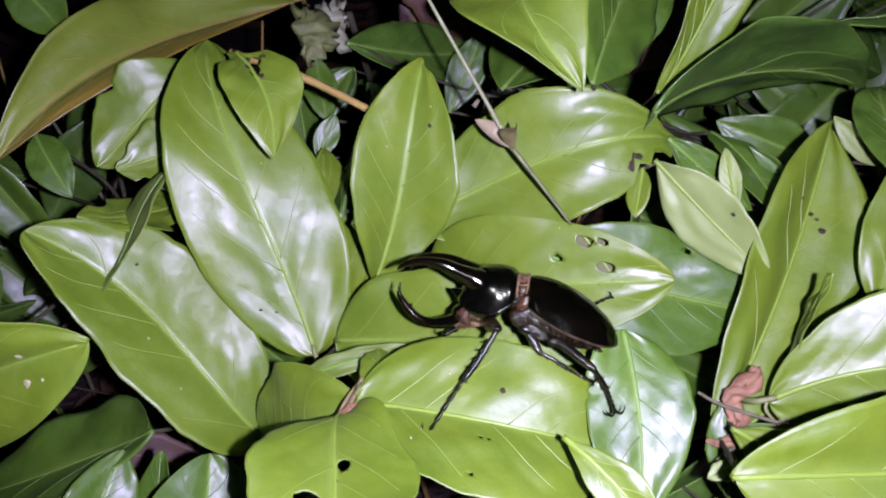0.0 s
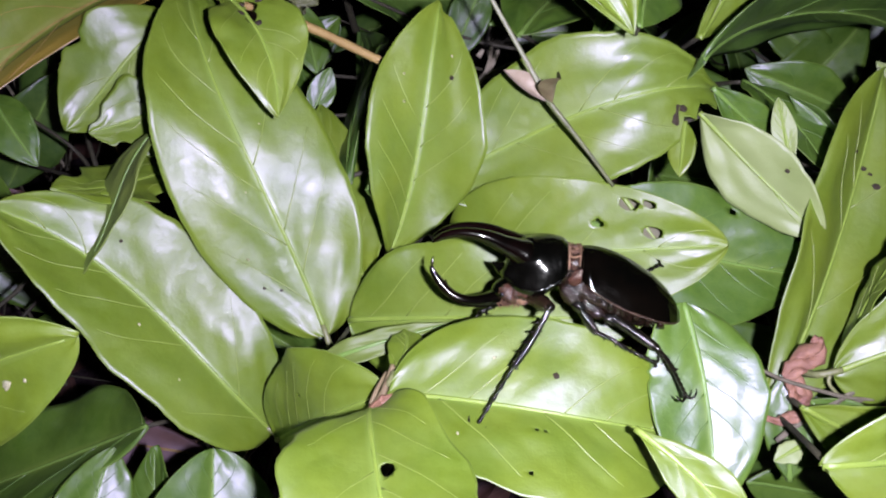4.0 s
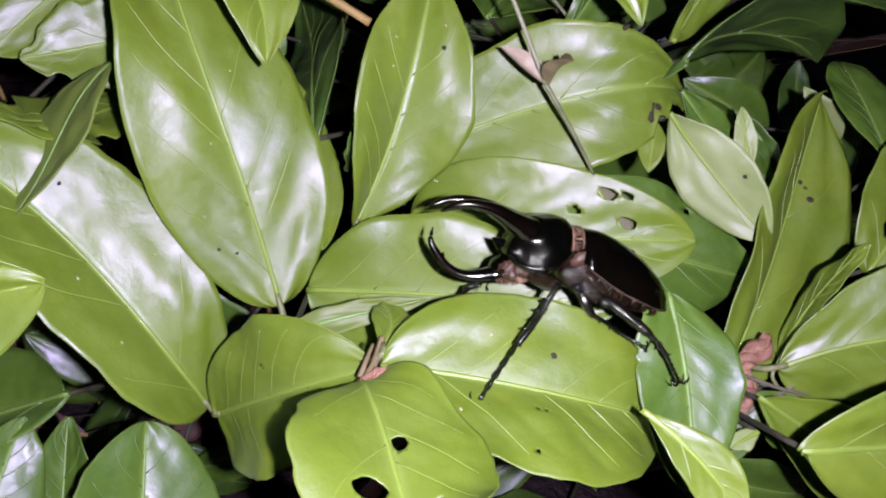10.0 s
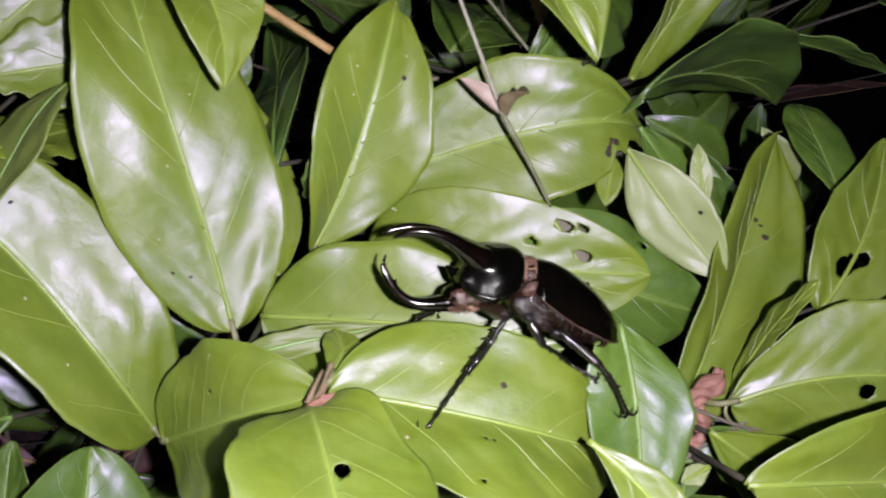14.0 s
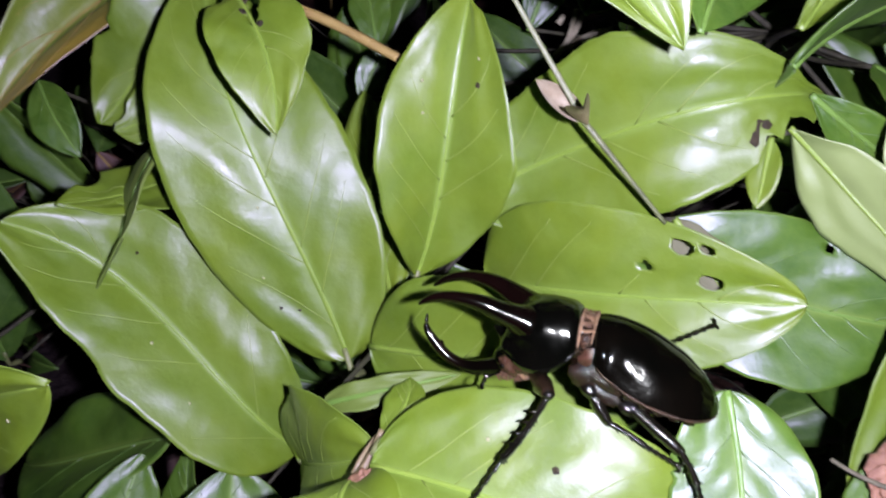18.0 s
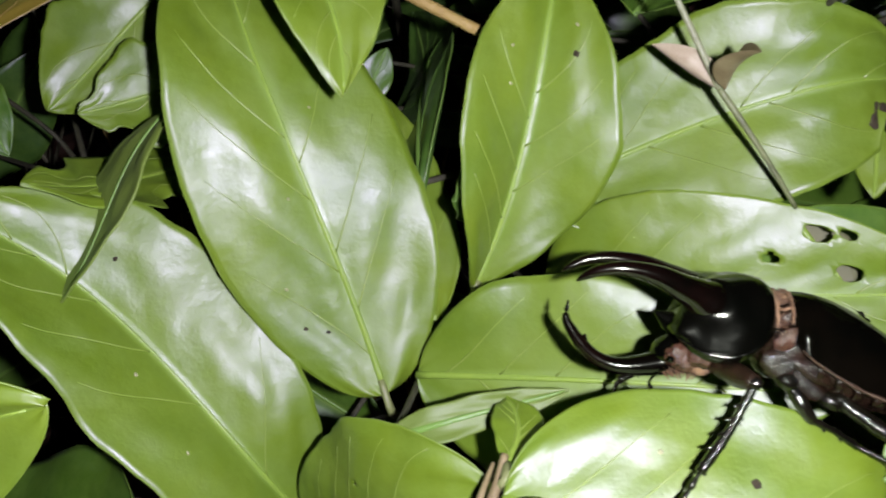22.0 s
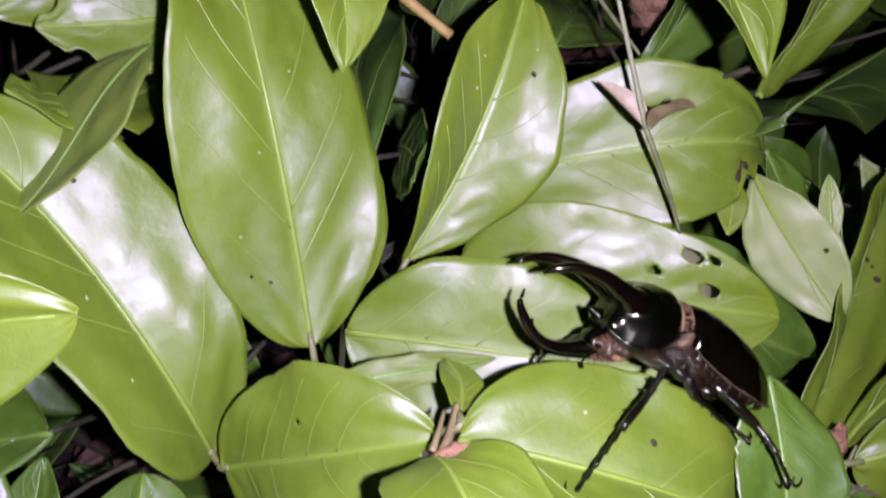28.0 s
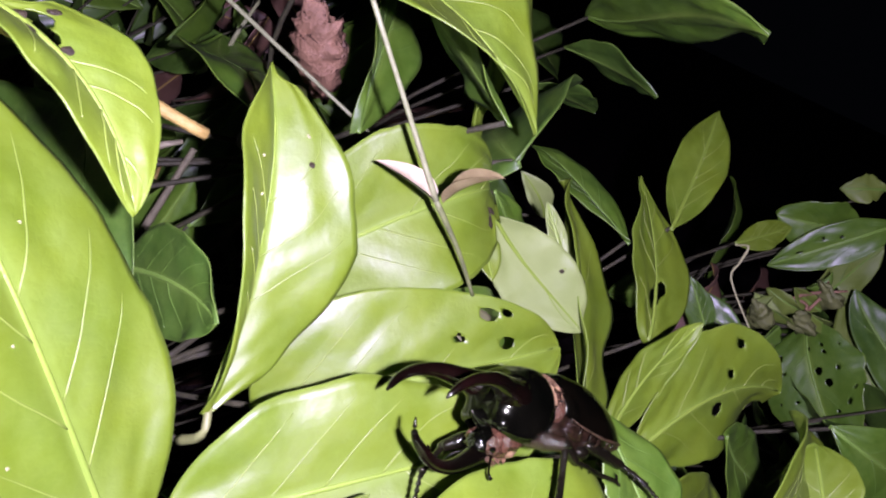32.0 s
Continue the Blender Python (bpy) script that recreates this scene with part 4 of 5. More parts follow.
undergrowth_patch(44, (-0.42, 0.36, 0.12), (-0.15, 0.50, 0.33), 0.3, 0.085)
undergrowth_patch(16, (-0.22, 0.30, 0.08), (0.02, 0.42, 0.20), 0.25, 0.08)
undergrowth_patch(24, (-0.10, 0.46, 0.28), (0.18, 0.60, 0.42), 0.3, 0.08)
undergrowth_patch(40, (0.14, 0.46, 0.18), (0.42, 0.72, 0.44), 0.12, 0.11)
undergrowth_patch(18, (0.06, 0.26, 0.12), (0.26, 0.34, 0.28), 0.15, 0.08)
undergrowth_patch(16, (0.26, 0.14, 0.20), (0.46, 0.28, 0.36), 0.3, 0.07)
brushwood = plant("dead_brushwood", "thin bare dead twigs standing in the undergrowth", "twigs")
for k in range(26):
    p = Vector((rng.uniform(-0.45, 0.3), rng.uniform(0.40, 0.62), 0.0))
    q = p + Vector((rng.uniform(-0.09, 0.09), rng.uniform(-0.03, 0.06), rng.uniform(0.16, 0.36)))
    part("twig", merged("twig", [tube([p, p.lerp(q, 0.5) + Vector((rng.uniform(-0.02, 0.02), 0, 0)), q], [0.0022, 0.0016, 0.0010], 6, 6, rough=0.2)]), BARK if k % 2 else BARK_TAN, brushwood)

# ---- ground ----
def ground_sheet():
    bm = bmesh.new()
    rings = [0.0, 0.1, 0.2, 0.3, 0.45, 0.6, 0.8, 1.1, 1.5, 2.2, 4, 8, 20, 60, 200, 900]
    last = None
    for r in rings:
        ring = []
        for k in range(48):
            w = 2 * math.pi * k / 48
            x, y = 0.05 + r * math.cos(w), 0.45 + r * math.sin(w)
            z = 0.02 * noise.noise(Vector((x * 4, y * 4, 0))) * min(1, r * 3) - 0.01
            ring.append(bm.verts.new((x, y, z)))
        if last:
            for k in range(48):
                bm.faces.new((last[k], ring[k], ring[(k + 1) % 48], last[(k + 1) % 48]))
        last = ring
    bmesh.ops.remove_doubles(bm, verts=bm.verts, dist=1e-5)
    me = bpy.data.meshes.new("ground")
    bm.to_mesh(me)
    bm.free()
    me.polygons.foreach_set("use_smooth", [True] * len(me.polygons))
    me.materials.append(SOIL)
    tagged(new("ground", me), "dark bare soil under the shrubs", "ground", "", "structure")


ground_sheet()


def leaf_litter():
    verts, faces = [], []
    for k in range(420):
        x, y = rng.uniform(-0.8, 0.8), rng.uniform(0.1, 1.6)
        turn, long, curl = rng.uniform(0, 6.28), rng.uniform(0.05, 0.12), rng.uniform(0.1, 0.9)
        c, s = math.cos(turn), math.sin(turn)
        start = len(verts)
        for i in range(7):
            u = i / 6
            w = 0.2 * long * math.sin(math.pi * u ** 0.9) ** 0.8
            for j in (-1, -0.5, 0, 0.5, 1):
                a, b = (u - 0.5) * long, w * j
                z = 0.016 + 0.012 * (k % 5) / 5 + curl * 0.35 * long * (u - 0.5) ** 2 * 2 + curl * abs(j) * w * 0.8
                verts.append((x + a * c - b * s, y + a * s + b * c, z))
        for i in range(6):
            for j in range(4):
                p = start + i * 5 + j
                faces.append((p, p + 5, p + 6, p + 1))
    me = mesh_from("leaf_litter", verts, faces)
    me.uv_layers.new(name="UVMap")
    me.materials.append(LEAF_DEAD)
    tagged(new("leaf_litter", me), "brown curled dead leaves covering the soil", "leaf litter", "", "stuff")


leaf_litter()


# ---- the beetle: x to its right, y ahead, z up, in millimetres ----
def build_beetle():
    r, ahead, top = Vector((0.1532, 0.8600, -0.4871)), Vector((-0.9867, 0.1601, -0.0275)), Vector((0.0542, 0.4844, 0.8730))
    seat = Vector((0.0199, 0.2101, 0.3801)) + r * 0.0027
    beetle = tagged(new("beetle"), "glossy black three-horned beetle standing on green leaves", "beetle")
    beetle.matrix_world = Matrix(((r.x, ahead.x, top.x, seat.x), (r.y, ahead.y, top.y, seat.y), (r.z, ahead.z, top.z, seat.z), (0, 0, 0, 1)))
    mm = 0.001

    def put(name, pieces, mat, label="", parent=None):
        return part(name, merged(name, [([Vector(v) * mm for v in vs], fs) for vs, fs in pieces]), mat, parent or beetle, label)

    def shell(fn, nu, nv):
        verts = [fn(i / nu, j / nv) for i in range(nu + 1) for j in range(nv + 1)]
        faces = [(i * (nv + 1) + j, i * (nv + 1) + j + 1, (i + 1) * (nv + 1) + j + 1, (i + 1) * (nv + 1) + j) for i in range(nu) for j in range(nv)]
        return verts, faces

    def ball(centre, radii, pitch=0.0, yaw=0.0, nu=14, nv=18, lumps=0.0):
        turn = Matrix.Rotation(radians(yaw), 3, "Z") @ Matrix.Rotation(radians(pitch), 3, "X")

        def fn(a, b):
            th, ph = math.pi * a, 2 * math.pi * b
            p = Vector((math.sin(th) * math.cos(ph) * radii[0], -math.cos(th) * radii[1], math.sin(th) * math.sin(ph) * radii[2]))
            p = turn @ p + Vector(centre)
            return p + (p - Vector(centre)).normalized() * lumps * noise.noise(p * 0.9)
        return shell(fn, nu, nv)

    def smooth(nodes, y):
        """Values between rows of (y, ...), smoothly."""
        k = max(i for i in range(len(nodes) - 1) if nodes[i][0] <= y or i == 0)
        f = min(max((y - nodes[k][0]) / (nodes[k + 1][0] - nodes[k][0]), 0), 1)
        a, b, c, d = (nodes[min(max(i, 0), len(nodes) - 1)] for i in (k - 1, k, k + 1, k + 2))
        return [0.5 * (2 * q + (s - p) * f + (2 * p - 5 * q + 4 * s - t) * f * f + (3 * q - p - 3 * s + t) * f ** 3) for p, q, s, t in zip(a, b, c, d)][1:]

    # wing cases: rows of y, crest height, edge height, half width
    CASES = [(7.6, 9.4, 2.6, 7.2), (8.6, 10.2, 1.2, 8.8), (11, 10.4, -0.9, 10.2), (15, 9.8, -3.2, 11.2), (20, 8.2, -5.6, 11.8), (25, 5.7, -7.3, 11.6), (30, 2.5, -8.9, 10.4), (34, -1.2, -9.9, 8.2), (36.6, -4.6, -10.2, 5.6), (38.0, -7.4, -10.0, 2.8), (38.4, -9.0, -9.6, 0.4)]

    def wing(sign):
        def outer(a, b, inset=0.0):
            y = 7.6 + 30.8 * (a if a < 0.5 else 1 - 2 * (1 - a) ** 2)
            crest, edge, wide = smooth(CASES, y)
            groove = 0.4 * math.exp(-(b / 0.03) ** 2)
            shoulder = math.exp(-(((y - 10.0) / 1.9) ** 2 + ((b - 0.80) / 0.16) ** 2))
            p = Vector((sign * (0.04 + (wide - inset) * (b + 0.08 * math.sin(math.pi * b)) + 0.9 * shoulder), -y, edge + (crest - edge - inset) * (1 - b ** 2.15) - groove))
            p += Vector((p.x, 0, p.z - edge + 2)).normalized() * (0.10 * noise.noise(p * 0.35) + 0.05 * noise.noise(p * 1.1))
            return p
        v1, f1 = shell(outer, 48, 30)
        v2, f2 = shell(lambda a, b: outer(a, b, 0.7), 48, 30)
        return [(v1, f1), (v2, [q[::-1] for q in f2])]
    for sign in (-1, 1):
        pieces = wing(sign)
        case = put("elytron", pieces, WING, "polished black wing case")
        edge = [pieces[0][0][i * 31 + 30] for i in range(3, 47, 3)]
        put("elytron_edge", [tube(edge, [0.15, 0.34, 0.4, 0.34, 0.2], 7, 2, rough=0.5)], BELLY_EDGE, "dull brown rim", case)
    # the underside: a brown-edged belly with its rings
    put("abdomen", [ball((0, -21.5, -4.8), (9.2, 14.6, 7.2), 16, 0, 24, 26)], BELLY, "dark red-brown underside")
    for k in range(6):
        y = -13.5 - k * 3.6
        crest, edge, wide = smooth(CASES, -y)
        ring = [Vector((wide * (0.90 + 0.02 * math.sin(k * 2.6)) * math.cos(w), y + 0.7 * math.sin(w), edge - 0.5 + (4.6 - 0.35 * k) * math.sin(w))) for w in [radians(a) for a in range(176, 365, 12)]]
        put("abdomen_ring", [tube(ring, [0.25, 0.4, 0.5, 0.4, 0.25], 8, 2, 3.0, rough=0.5, up=(0, 1, 0))], BELLY, "")
    put("breastplate", [ball((0, -8.4, -1.4), (8.0, 6.2, 6.8), 14, 0, 26, 30, 0.3)], BREAST, "dark red-brown breastplate")
    put("waist", [ball((0, -4.6, 3.8), (6.6, 4.2, 6.0), 0, 0, 20, 24, 0.3)], BREAST, "dark waist between neck shield and wing cases")
    for sign in (-1, 1):
        put("side_plate", [ball((sign * 7.4, -7.0, 1.8), (0.8, 1.9, 3.2), 38, sign * 12, 16, 18, 0.5)], PINK_PLATE, "pinkish-brown shiny side plate")
        put("side_plate", [ball((sign * 7.2, -6.0, -3.2), (1.1, 3.6, 3.0), 30, sign * 8, 16, 18, 0.6)], BREAST)
        put("side_plate", [ball((sign * 8.2, -12.0, -3.9), (0.9, 4.6, 1.6), 28, 0, 16, 18, 0.5)], BREAST)
        put("side_plate", [ball((sign * 7.2, -11.6, -7.2), (1.1, 4.4, 2.4), 24, 0, 16, 18, 0.6)], BREAST)
        put("hip", [ball((sign * 7.0, -8.2, -6.6), (2.2, 2.6, 2.0), 20, 0, 12, 14)], LIMB)
        put("hip", [ball((sign * 6.6, -17.6, -10.0), (2.2, 2.8, 1.9), 20, 0, 12, 14)], LIMB)
    # rust-coloured rims and bristles in the gap behind the neck shield
    def arch(y, wide, low, high, turn, lean):
        return [Vector((wide * math.sin(w), y - lean * math.cos(w), low + (high - low) * math.cos(w))) for w in [radians(a) for a in range(-turn, turn + 1, 7)]]
    put("neck_band", [tube(arch(-4.6, 8.2, 3.4, 10.4, 84, 0.2), [0.35, 0.7, 0.6, 0.7, 0.35], 8, 2, 0.6, rough=0.5, up=(0, 1, 0))], COLLAR, "rust-brown bristly band behind the neck shield")
    put("neck_band", [tube(arch(-7.6, 8.0, 3.0, 9.9, 72, 0.5), [0.3, 0.6, 0.9, 0.6, 0.3], 8, 2, 0.6, rough=0.5, up=(0, 1, 0))], COLLAR)
    for sign in (-1, 1):
        for x, z, thick in ((1.2, 9.9, 0.5), (3.9, 9.2, 0.8), (5.4, 7.9, 0.45)):
            put("neck_band", [tube([(sign * x, -4.7, z), (sign * (x - 0.3), -6.2, z - 0.5), (sign * (x - 0.5), -7.8, z)], [0.6 * thick, thick, 0.7 * thick], 7, 3, rough=0.5)], COLLAR)
        put("neck_plate", [ball((sign * 6.9, -6.1, 5.6), (0.9, 1.3, 2.0), 20, sign * 10, 14, 16, 0.6)], PINK_PLATE, "silvery brown plate in the neck gap")
    put("scutellum", [ball((0, -7.4, 9.4), (2.3, 2.4, 0.9), 14, 0, 12, 14)], COLLAR, "rust-coloured scutellum")
    hairs = []
    rng = random.Random(4)
    for k in range(260):
        w = radians(rng.uniform(-92, 92))
        y = rng.choice((-4.6, -7.5, -6.0))
        q = Vector((8.1 * math.sin(w), y + rng.uniform(-0.5, 0.5), 3.2 + 7.0 * math.cos(w)))
        out = Vector((math.sin(w), rng.uniform(-0.8, 0.8), math.cos(w))).normalized()
        hairs.append(tube([q, q + out * 0.45, q + out * 0.8 + Vector((0, rng.uniform(-0.5, 0.5), 0))], [0.10, 0.07, 0.02], 3, 1))
    put("bristles", hairs, FUZZ)

    # neck shield: rows of y, crest height, edge height, half width
    SHIELD = [(-4.7, 9.8, 5.4, 6.4), (-4.2, 11.4, 3.6, 8.0), (-2.6, 12.6, 2.0, 9.2), (0.5, 13.2, -0.2, 9.9), (4, 13.1, -1.4, 10.0), (8, 12.2, -1.4, 9.3), (11, 10.2, -0.6, 8.0), (13.2, 7.4, 0.6, 6.2), (14.6, 4.6, 1.4, 3.8), (15.1, 2.8, 2.2, 1.0)]

    def shield(a, b):
        y = -4.7 + 19.8 * (0.5 - 0.5 * math.cos(math.pi * a))
        crest, edge, wide = smooth(SHIELD, y)
        th = radians(118) * (2 * b - 1)
        c, s = math.cos(th), math.sin(th)
        z = edge + (crest - edge) * (c ** 0.85 if c > 0 else 0.35 * c)
        p = Vector((wide * (1 if s > 0 else -1) * abs(s) ** 0.88, y, z))
        # hollowed between the horns in front
        hollow = math.exp(-((p.x / 4.2) ** 2)) * max(0, (y - 6) / 9) * max(c, 0)
        p.z -= 2.2 * hollow
        # a dented flank
        flank = math.exp(-(((y - 8.5) / 3.5) ** 2 + ((z - 3.0) / 3.0) ** 2)) * (1 if abs(p.x) > 3 else 0)
        p.x *= 1 - 0.03 * flank
        brow = math.exp(-(((y - 13.0) / 2.0) ** 2 + ((z - 1.4) / 2.2) ** 2))
        p += Vector((0.7 * brow * (1 if p.x > 0 else -1), 0.9 * brow, 0))
        return p + Vector((p.x, 0, p.z - 3)).normalized() * (0.16 * noise.noise(p * 0.28) + 0.05 * noise.noise(p * 0.9))
    def horn_line(sign):
        line = curve_points([(sign * x, y, z) for x, y, z in ((3.2, 0.0, 3.0), (4.2, 5.6, 6.4), (5.9, 10.6, 8.9), (7.5, 15.0, 10.7), (8.7, 19.5, 12.3), (9.4, 24.0, 13.0), (9.6, 28.5, 12.9), (9.4, 32.6, 11.8), (9.0, 35.4, 10.3), (8.8, 36.9, 9.2))], 6)
        if sign < 0:
            line = [q + Vector((0.0, -1.8, 1.0)) * max(0.0, (q.y - 14) / 23) for q in line]
        return line, [3.0, 4.6, 3.7, 2.9, 2.3, 1.8, 1.5, 1.25, 0.85, 0.25]

    def blend(away, near, reach):
        """How far two rounded forms swell where they meet."""
        return max(0.0, reach - max(away, 0.0)) ** 2 / (4 * reach) if away > near else 0.0
    plain_verts, plain_faces = shell(shield, 56, 72)
    dome = np.array([tuple(v) for v in plain_verts])
    horns = []
    for sign in (-1, 1):
        line, radii = horn_line(sign)
        horns.append((tube(line, radii, 20, 1, 0.92), np.array([tuple(q) for q in line]), np.interp(np.linspace(0, 9, len(line)), range(10), radii)))
    fused = []
    for p in plain_verts:
        away = min(float((np.linalg.norm(line - np.array(tuple(p)), axis=1) - radii).min()) for _, line, radii in horns)
        fused.append(p + Vector((p.x, 0.25 * (p.y - 4), p.z - 3)).normalized() * blend(away, -2.0, 3.4))
    pronotum = put("pronotum", [(fused, plain_faces)], SHELL, "polished black neck shield")
    rim = [shield(0.06 + 0.74 * k / 24, 0.5 - 98 / 236) for k in range(25)]
    put("shield_rim", [tube(rim, [0.3, 0.5, 0.5, 0.3], 7, 2, rough=0.2)], SHELL, "", pronotum)
    for (verts, faces), line, radii in horns:
        grown = []
        for p in verts:
            q = np.array(tuple(p))
            mid = line[np.linalg.norm(line - q, axis=1).argmin()]
            away = float(np.linalg.norm(dome - q, axis=1).min())
            grown.append(p + (p - Vector(mid)).normalized() * blend(away, -1.0, 3.0) * (1 if p.y > 6 else 0))
        put("thoracic_horn", [(grown, faces)], HORN, "long curved black horn with a dark red sheen")
    put("middle_horn", [tube([(0, 10.6, 1.6), (0, 13.6, 1.8), (0, 15.6, 2.7), (0, 17.7, 3.9)], [3.0, 2.4, 1.4, 0.25], 12, 5, 1.15)], SHELL, "short pointed horn between the long ones")
    # head with its horn, eyes, feelers and bristly mouth
    put("head", [ball((0, 12.8, -4.2), (3.6, 4.8, 3.6), -8, 0, 24, 28, 0.35)], SHELL)
    put("head_horn", [tube([(0, 12.0, -6.0), (0, 15.5, -6.9), (0, 19.0, -7.8), (0, 23.0, -8.4), (0, 26.5, -8.0), (0, 29.6, -6.6), (0, 32.2, -4.3), (0, 34.4, -1.6), (0, 35.8, 1.0), (0, 35.6, 4.6)],
                           [3.0, 2.7, 2.25, 1.85, 1.6, 1.5, 1.45, 1.2, 0.85, 0.2], 14, 5, 1.0),
                      tube([(0, 32.0, -4.4), (0, 31.5, -3.0), (0, 31.6, -2.2)], [1.0, 0.7, 0.15], 8, 4)], HORN, "upcurved black head horn with a small tooth")
    for sign in (-1, 1):
        put("cheek", [ball((sign * 3.8, 11.8, -4.4), (1.5, 3.4, 3.0), -10, sign * 8, 24, 26, 1.0)], PINK_PLATE, "pinkish-brown cheek")
        put("eye", [ball((sign * 4.3, 14.2, -5.0), (0.7, 0.9, 0.8), 0, 0, 10, 12)], SHELL)
        palps = []
        for k in range(9):
            q = Vector((sign * (2.4 + 0.25 * (k % 3)), 8.6 + 0.8 * k, -7.4 + 0.25 * (k % 2)))
            palps.append(tube([q, q + Vector((sign * 1.3, 0.3, -0.5)), q + Vector((sign * 1.9, 1.1 - 0.25 * k, -1.3 - 0.2 * (k % 3)))], [0.42, 0.32, 0.08], 5, 3))
        put("mouth_bristles", palps, FUZZ, "rust-coloured mouth bristles")
        put("antenna", [tube([(sign * 4.2, 14.6, -6.8), (sign * 6.0, 17.0, -7.6), (sign * 7.2, 18.6, -9.2), (sign * 7.6, 18.2, -10.6)], [0.35, 0.3, 0.28, 0.6], 6, 4)], HORN)
    put("throat", [ball((0, 7.6, -3.6), (6.8, 6.0, 4.2), -4, 0, 30, 34, 0.9)], PINK_PLATE, "reddish-brown shiny throat plate")
    put("throat_bristles", [ball((-3.6, 8.6, -6.0), (1.9, 2.8, 1.7), 8, -10, 12, 14, 0.8)], COLLAR, "rust-coloured throat bristles")

    def leg(hip, knee, ankle, foot, thick=1.0, spikes=6, claws=1.0, haunch=1.0):
        hip, knee, ankle, foot = (Vector(q) for q in (hip, knee, ankle, foot))
        put("femur", [tube([hip, hip.lerp(knee, 0.55), knee], [1.9 * thick * haunch, 2.2 * thick * haunch, 1.5 * thick * haunch], 12, 5, rough=0.1), ball(hip, (2.1 * thick,) * 3, 0, 0, 8, 10)], BREAST if haunch > 1 else LIMB)
        way = ankle - knee
        away = way.cross(Vector((1, 0.2, 0.1))).normalized()
        bow = knee.lerp(ankle, 0.5) + away * 0.03 * way.length
        shin = put("tibia", [tube([knee, bow, ankle], [1.0 * thick, 0.85 * thick, 0.95 * thick, 1.15 * thick], 9, 6, rough=0.3), ball(knee, (1.4 * thick,) * 3, 0, 0, 8, 10)], LIMB)
        for k in range(spikes):
            q = knee.lerp(ankle, 0.25 + 0.74 * k / spikes)
            d = (away * (1 if k % 3 else -0.8) + way.normalized() * 0.6 + Vector((0.3 * math.sin(k * 5.0), 0, 0))).normalized()
            put("spine", [tube([q, q + d * 1.3 * thick, q + d * (1.8 + 0.5 * math.sin(k * 7.3)) * thick], [0.55 * thick, 0.35 * thick, 0.06], 5, 2)], LIMB, "", shin)
        joint = None
        for k in range(5):
            q1, q2 = ankle.lerp(foot, k / 5), ankle.lerp(foot, (k + 1) / 5)
            bead = put("tarsus_segment" if k else "tarsus", [tube([q1, q1.lerp(q2, 0.75), q2], [0.36, 0.78, 0.42], 7, 4)], LIMB, "", joint)
            joint = joint or bead
        out = (foot - ankle).normalized()
        over = out.cross(Vector((-0.7, 0.1, 0.7))).normalized()
        for k in (-1, 1):
            put("claw", [tube([foot, foot + (out * 1.2 + over * k * 1.4) * claws, foot + (out * 0.7 + over * k * 2.6 + Vector((-0.4, 0, 0.7))) * claws, foot + (out * -0.2 + over * k * 3.0 + Vector((-0.4, 0, 1.0))) * claws], [0.5, 0.42, 0.3, 0.08], 6, 3)], LIMB, "hooked black claw", joint)
    leg((-6.0, 5.0, -5.2), (-15.2, 0.4, -5.6), (-20.0, 10.0, -22.4), (-24.5, 19.0, -38.0), 1.0, 14, 1.0, 1.1)
    leg((-7.0, -8.4, -7.0), (-8.6, -13.4, -13.6), (-9.0, -22.6, -18.0), (-9.8, -30.6, -21.2), 0.72, 6, 0.6)
    leg((-7.0, -18.6, -9.6), (-11.2, -30.6, -16.6), (-16.4, -35.0, -21.6), (-20.8, -37.6, -26.9), 0.8, 8)
    leg((6.0, 6.0, -6.0), (13.0, 14.0, -10.0), (12.0, 21.8, -15.0), (12.0, 23.9, -23.0), 0.9, 8)
    leg((7.0, -8.5, -7.0), (18.0, -18.0, -5.0), (27.0, -27.0, -4.4), (28.4, -36.4, 1.0), 0.55, 4, 0.55)
    leg((7.0, -18.5, -11.0), (14.0, -27.0, -12.0), (13.0, -35.0, -13.0), (12.0, -40.0, -14.0), 0.9, 6)
    return beetle


beetle = build_beetle()

# ---- vine, twigs and buds ----
def thing_tube(name, label, category, points, radii, mat, part_name="stem", rough=0.1):
    ob = tagged(new(name), label, category)
    part(part_name, merged(part_name, [tube(points, radii, 8, 8, rough=rough)]), mat, ob)
    return ob


BUD_STALK = plain_material("pinkish_stalk", (0.27, 0.24, 0.09), (0.18, 0.15, 0.06), 180, 0.45)
VINE_LOW = plain_material("vine_stem_green", (0.17, 0.21, 0.07), (0.10, 0.125, 0.045), 220, 0.45)
vine = thing_tube("vine", "thin pale vine stem with two small dry leaflets", "vine", [(-0.0300, 0.3093, 0.4944), (0.0081, 0.2788, 0.4361), (0.0254, 0.2650, 0.4096)], [0.0006, 0.0007, 0.0009], VINE)
part("lower_stem", merged("lower_stem", [tube([(0.0254, 0.2650, 0.4096), (0.0367, 0.2585, 0.3970), (0.0479, 0.2537, 0.3835)], [0.0009, 0.0007, 0.0006], 8, 8, rough=0.1)]), VINE_LOW, vine)


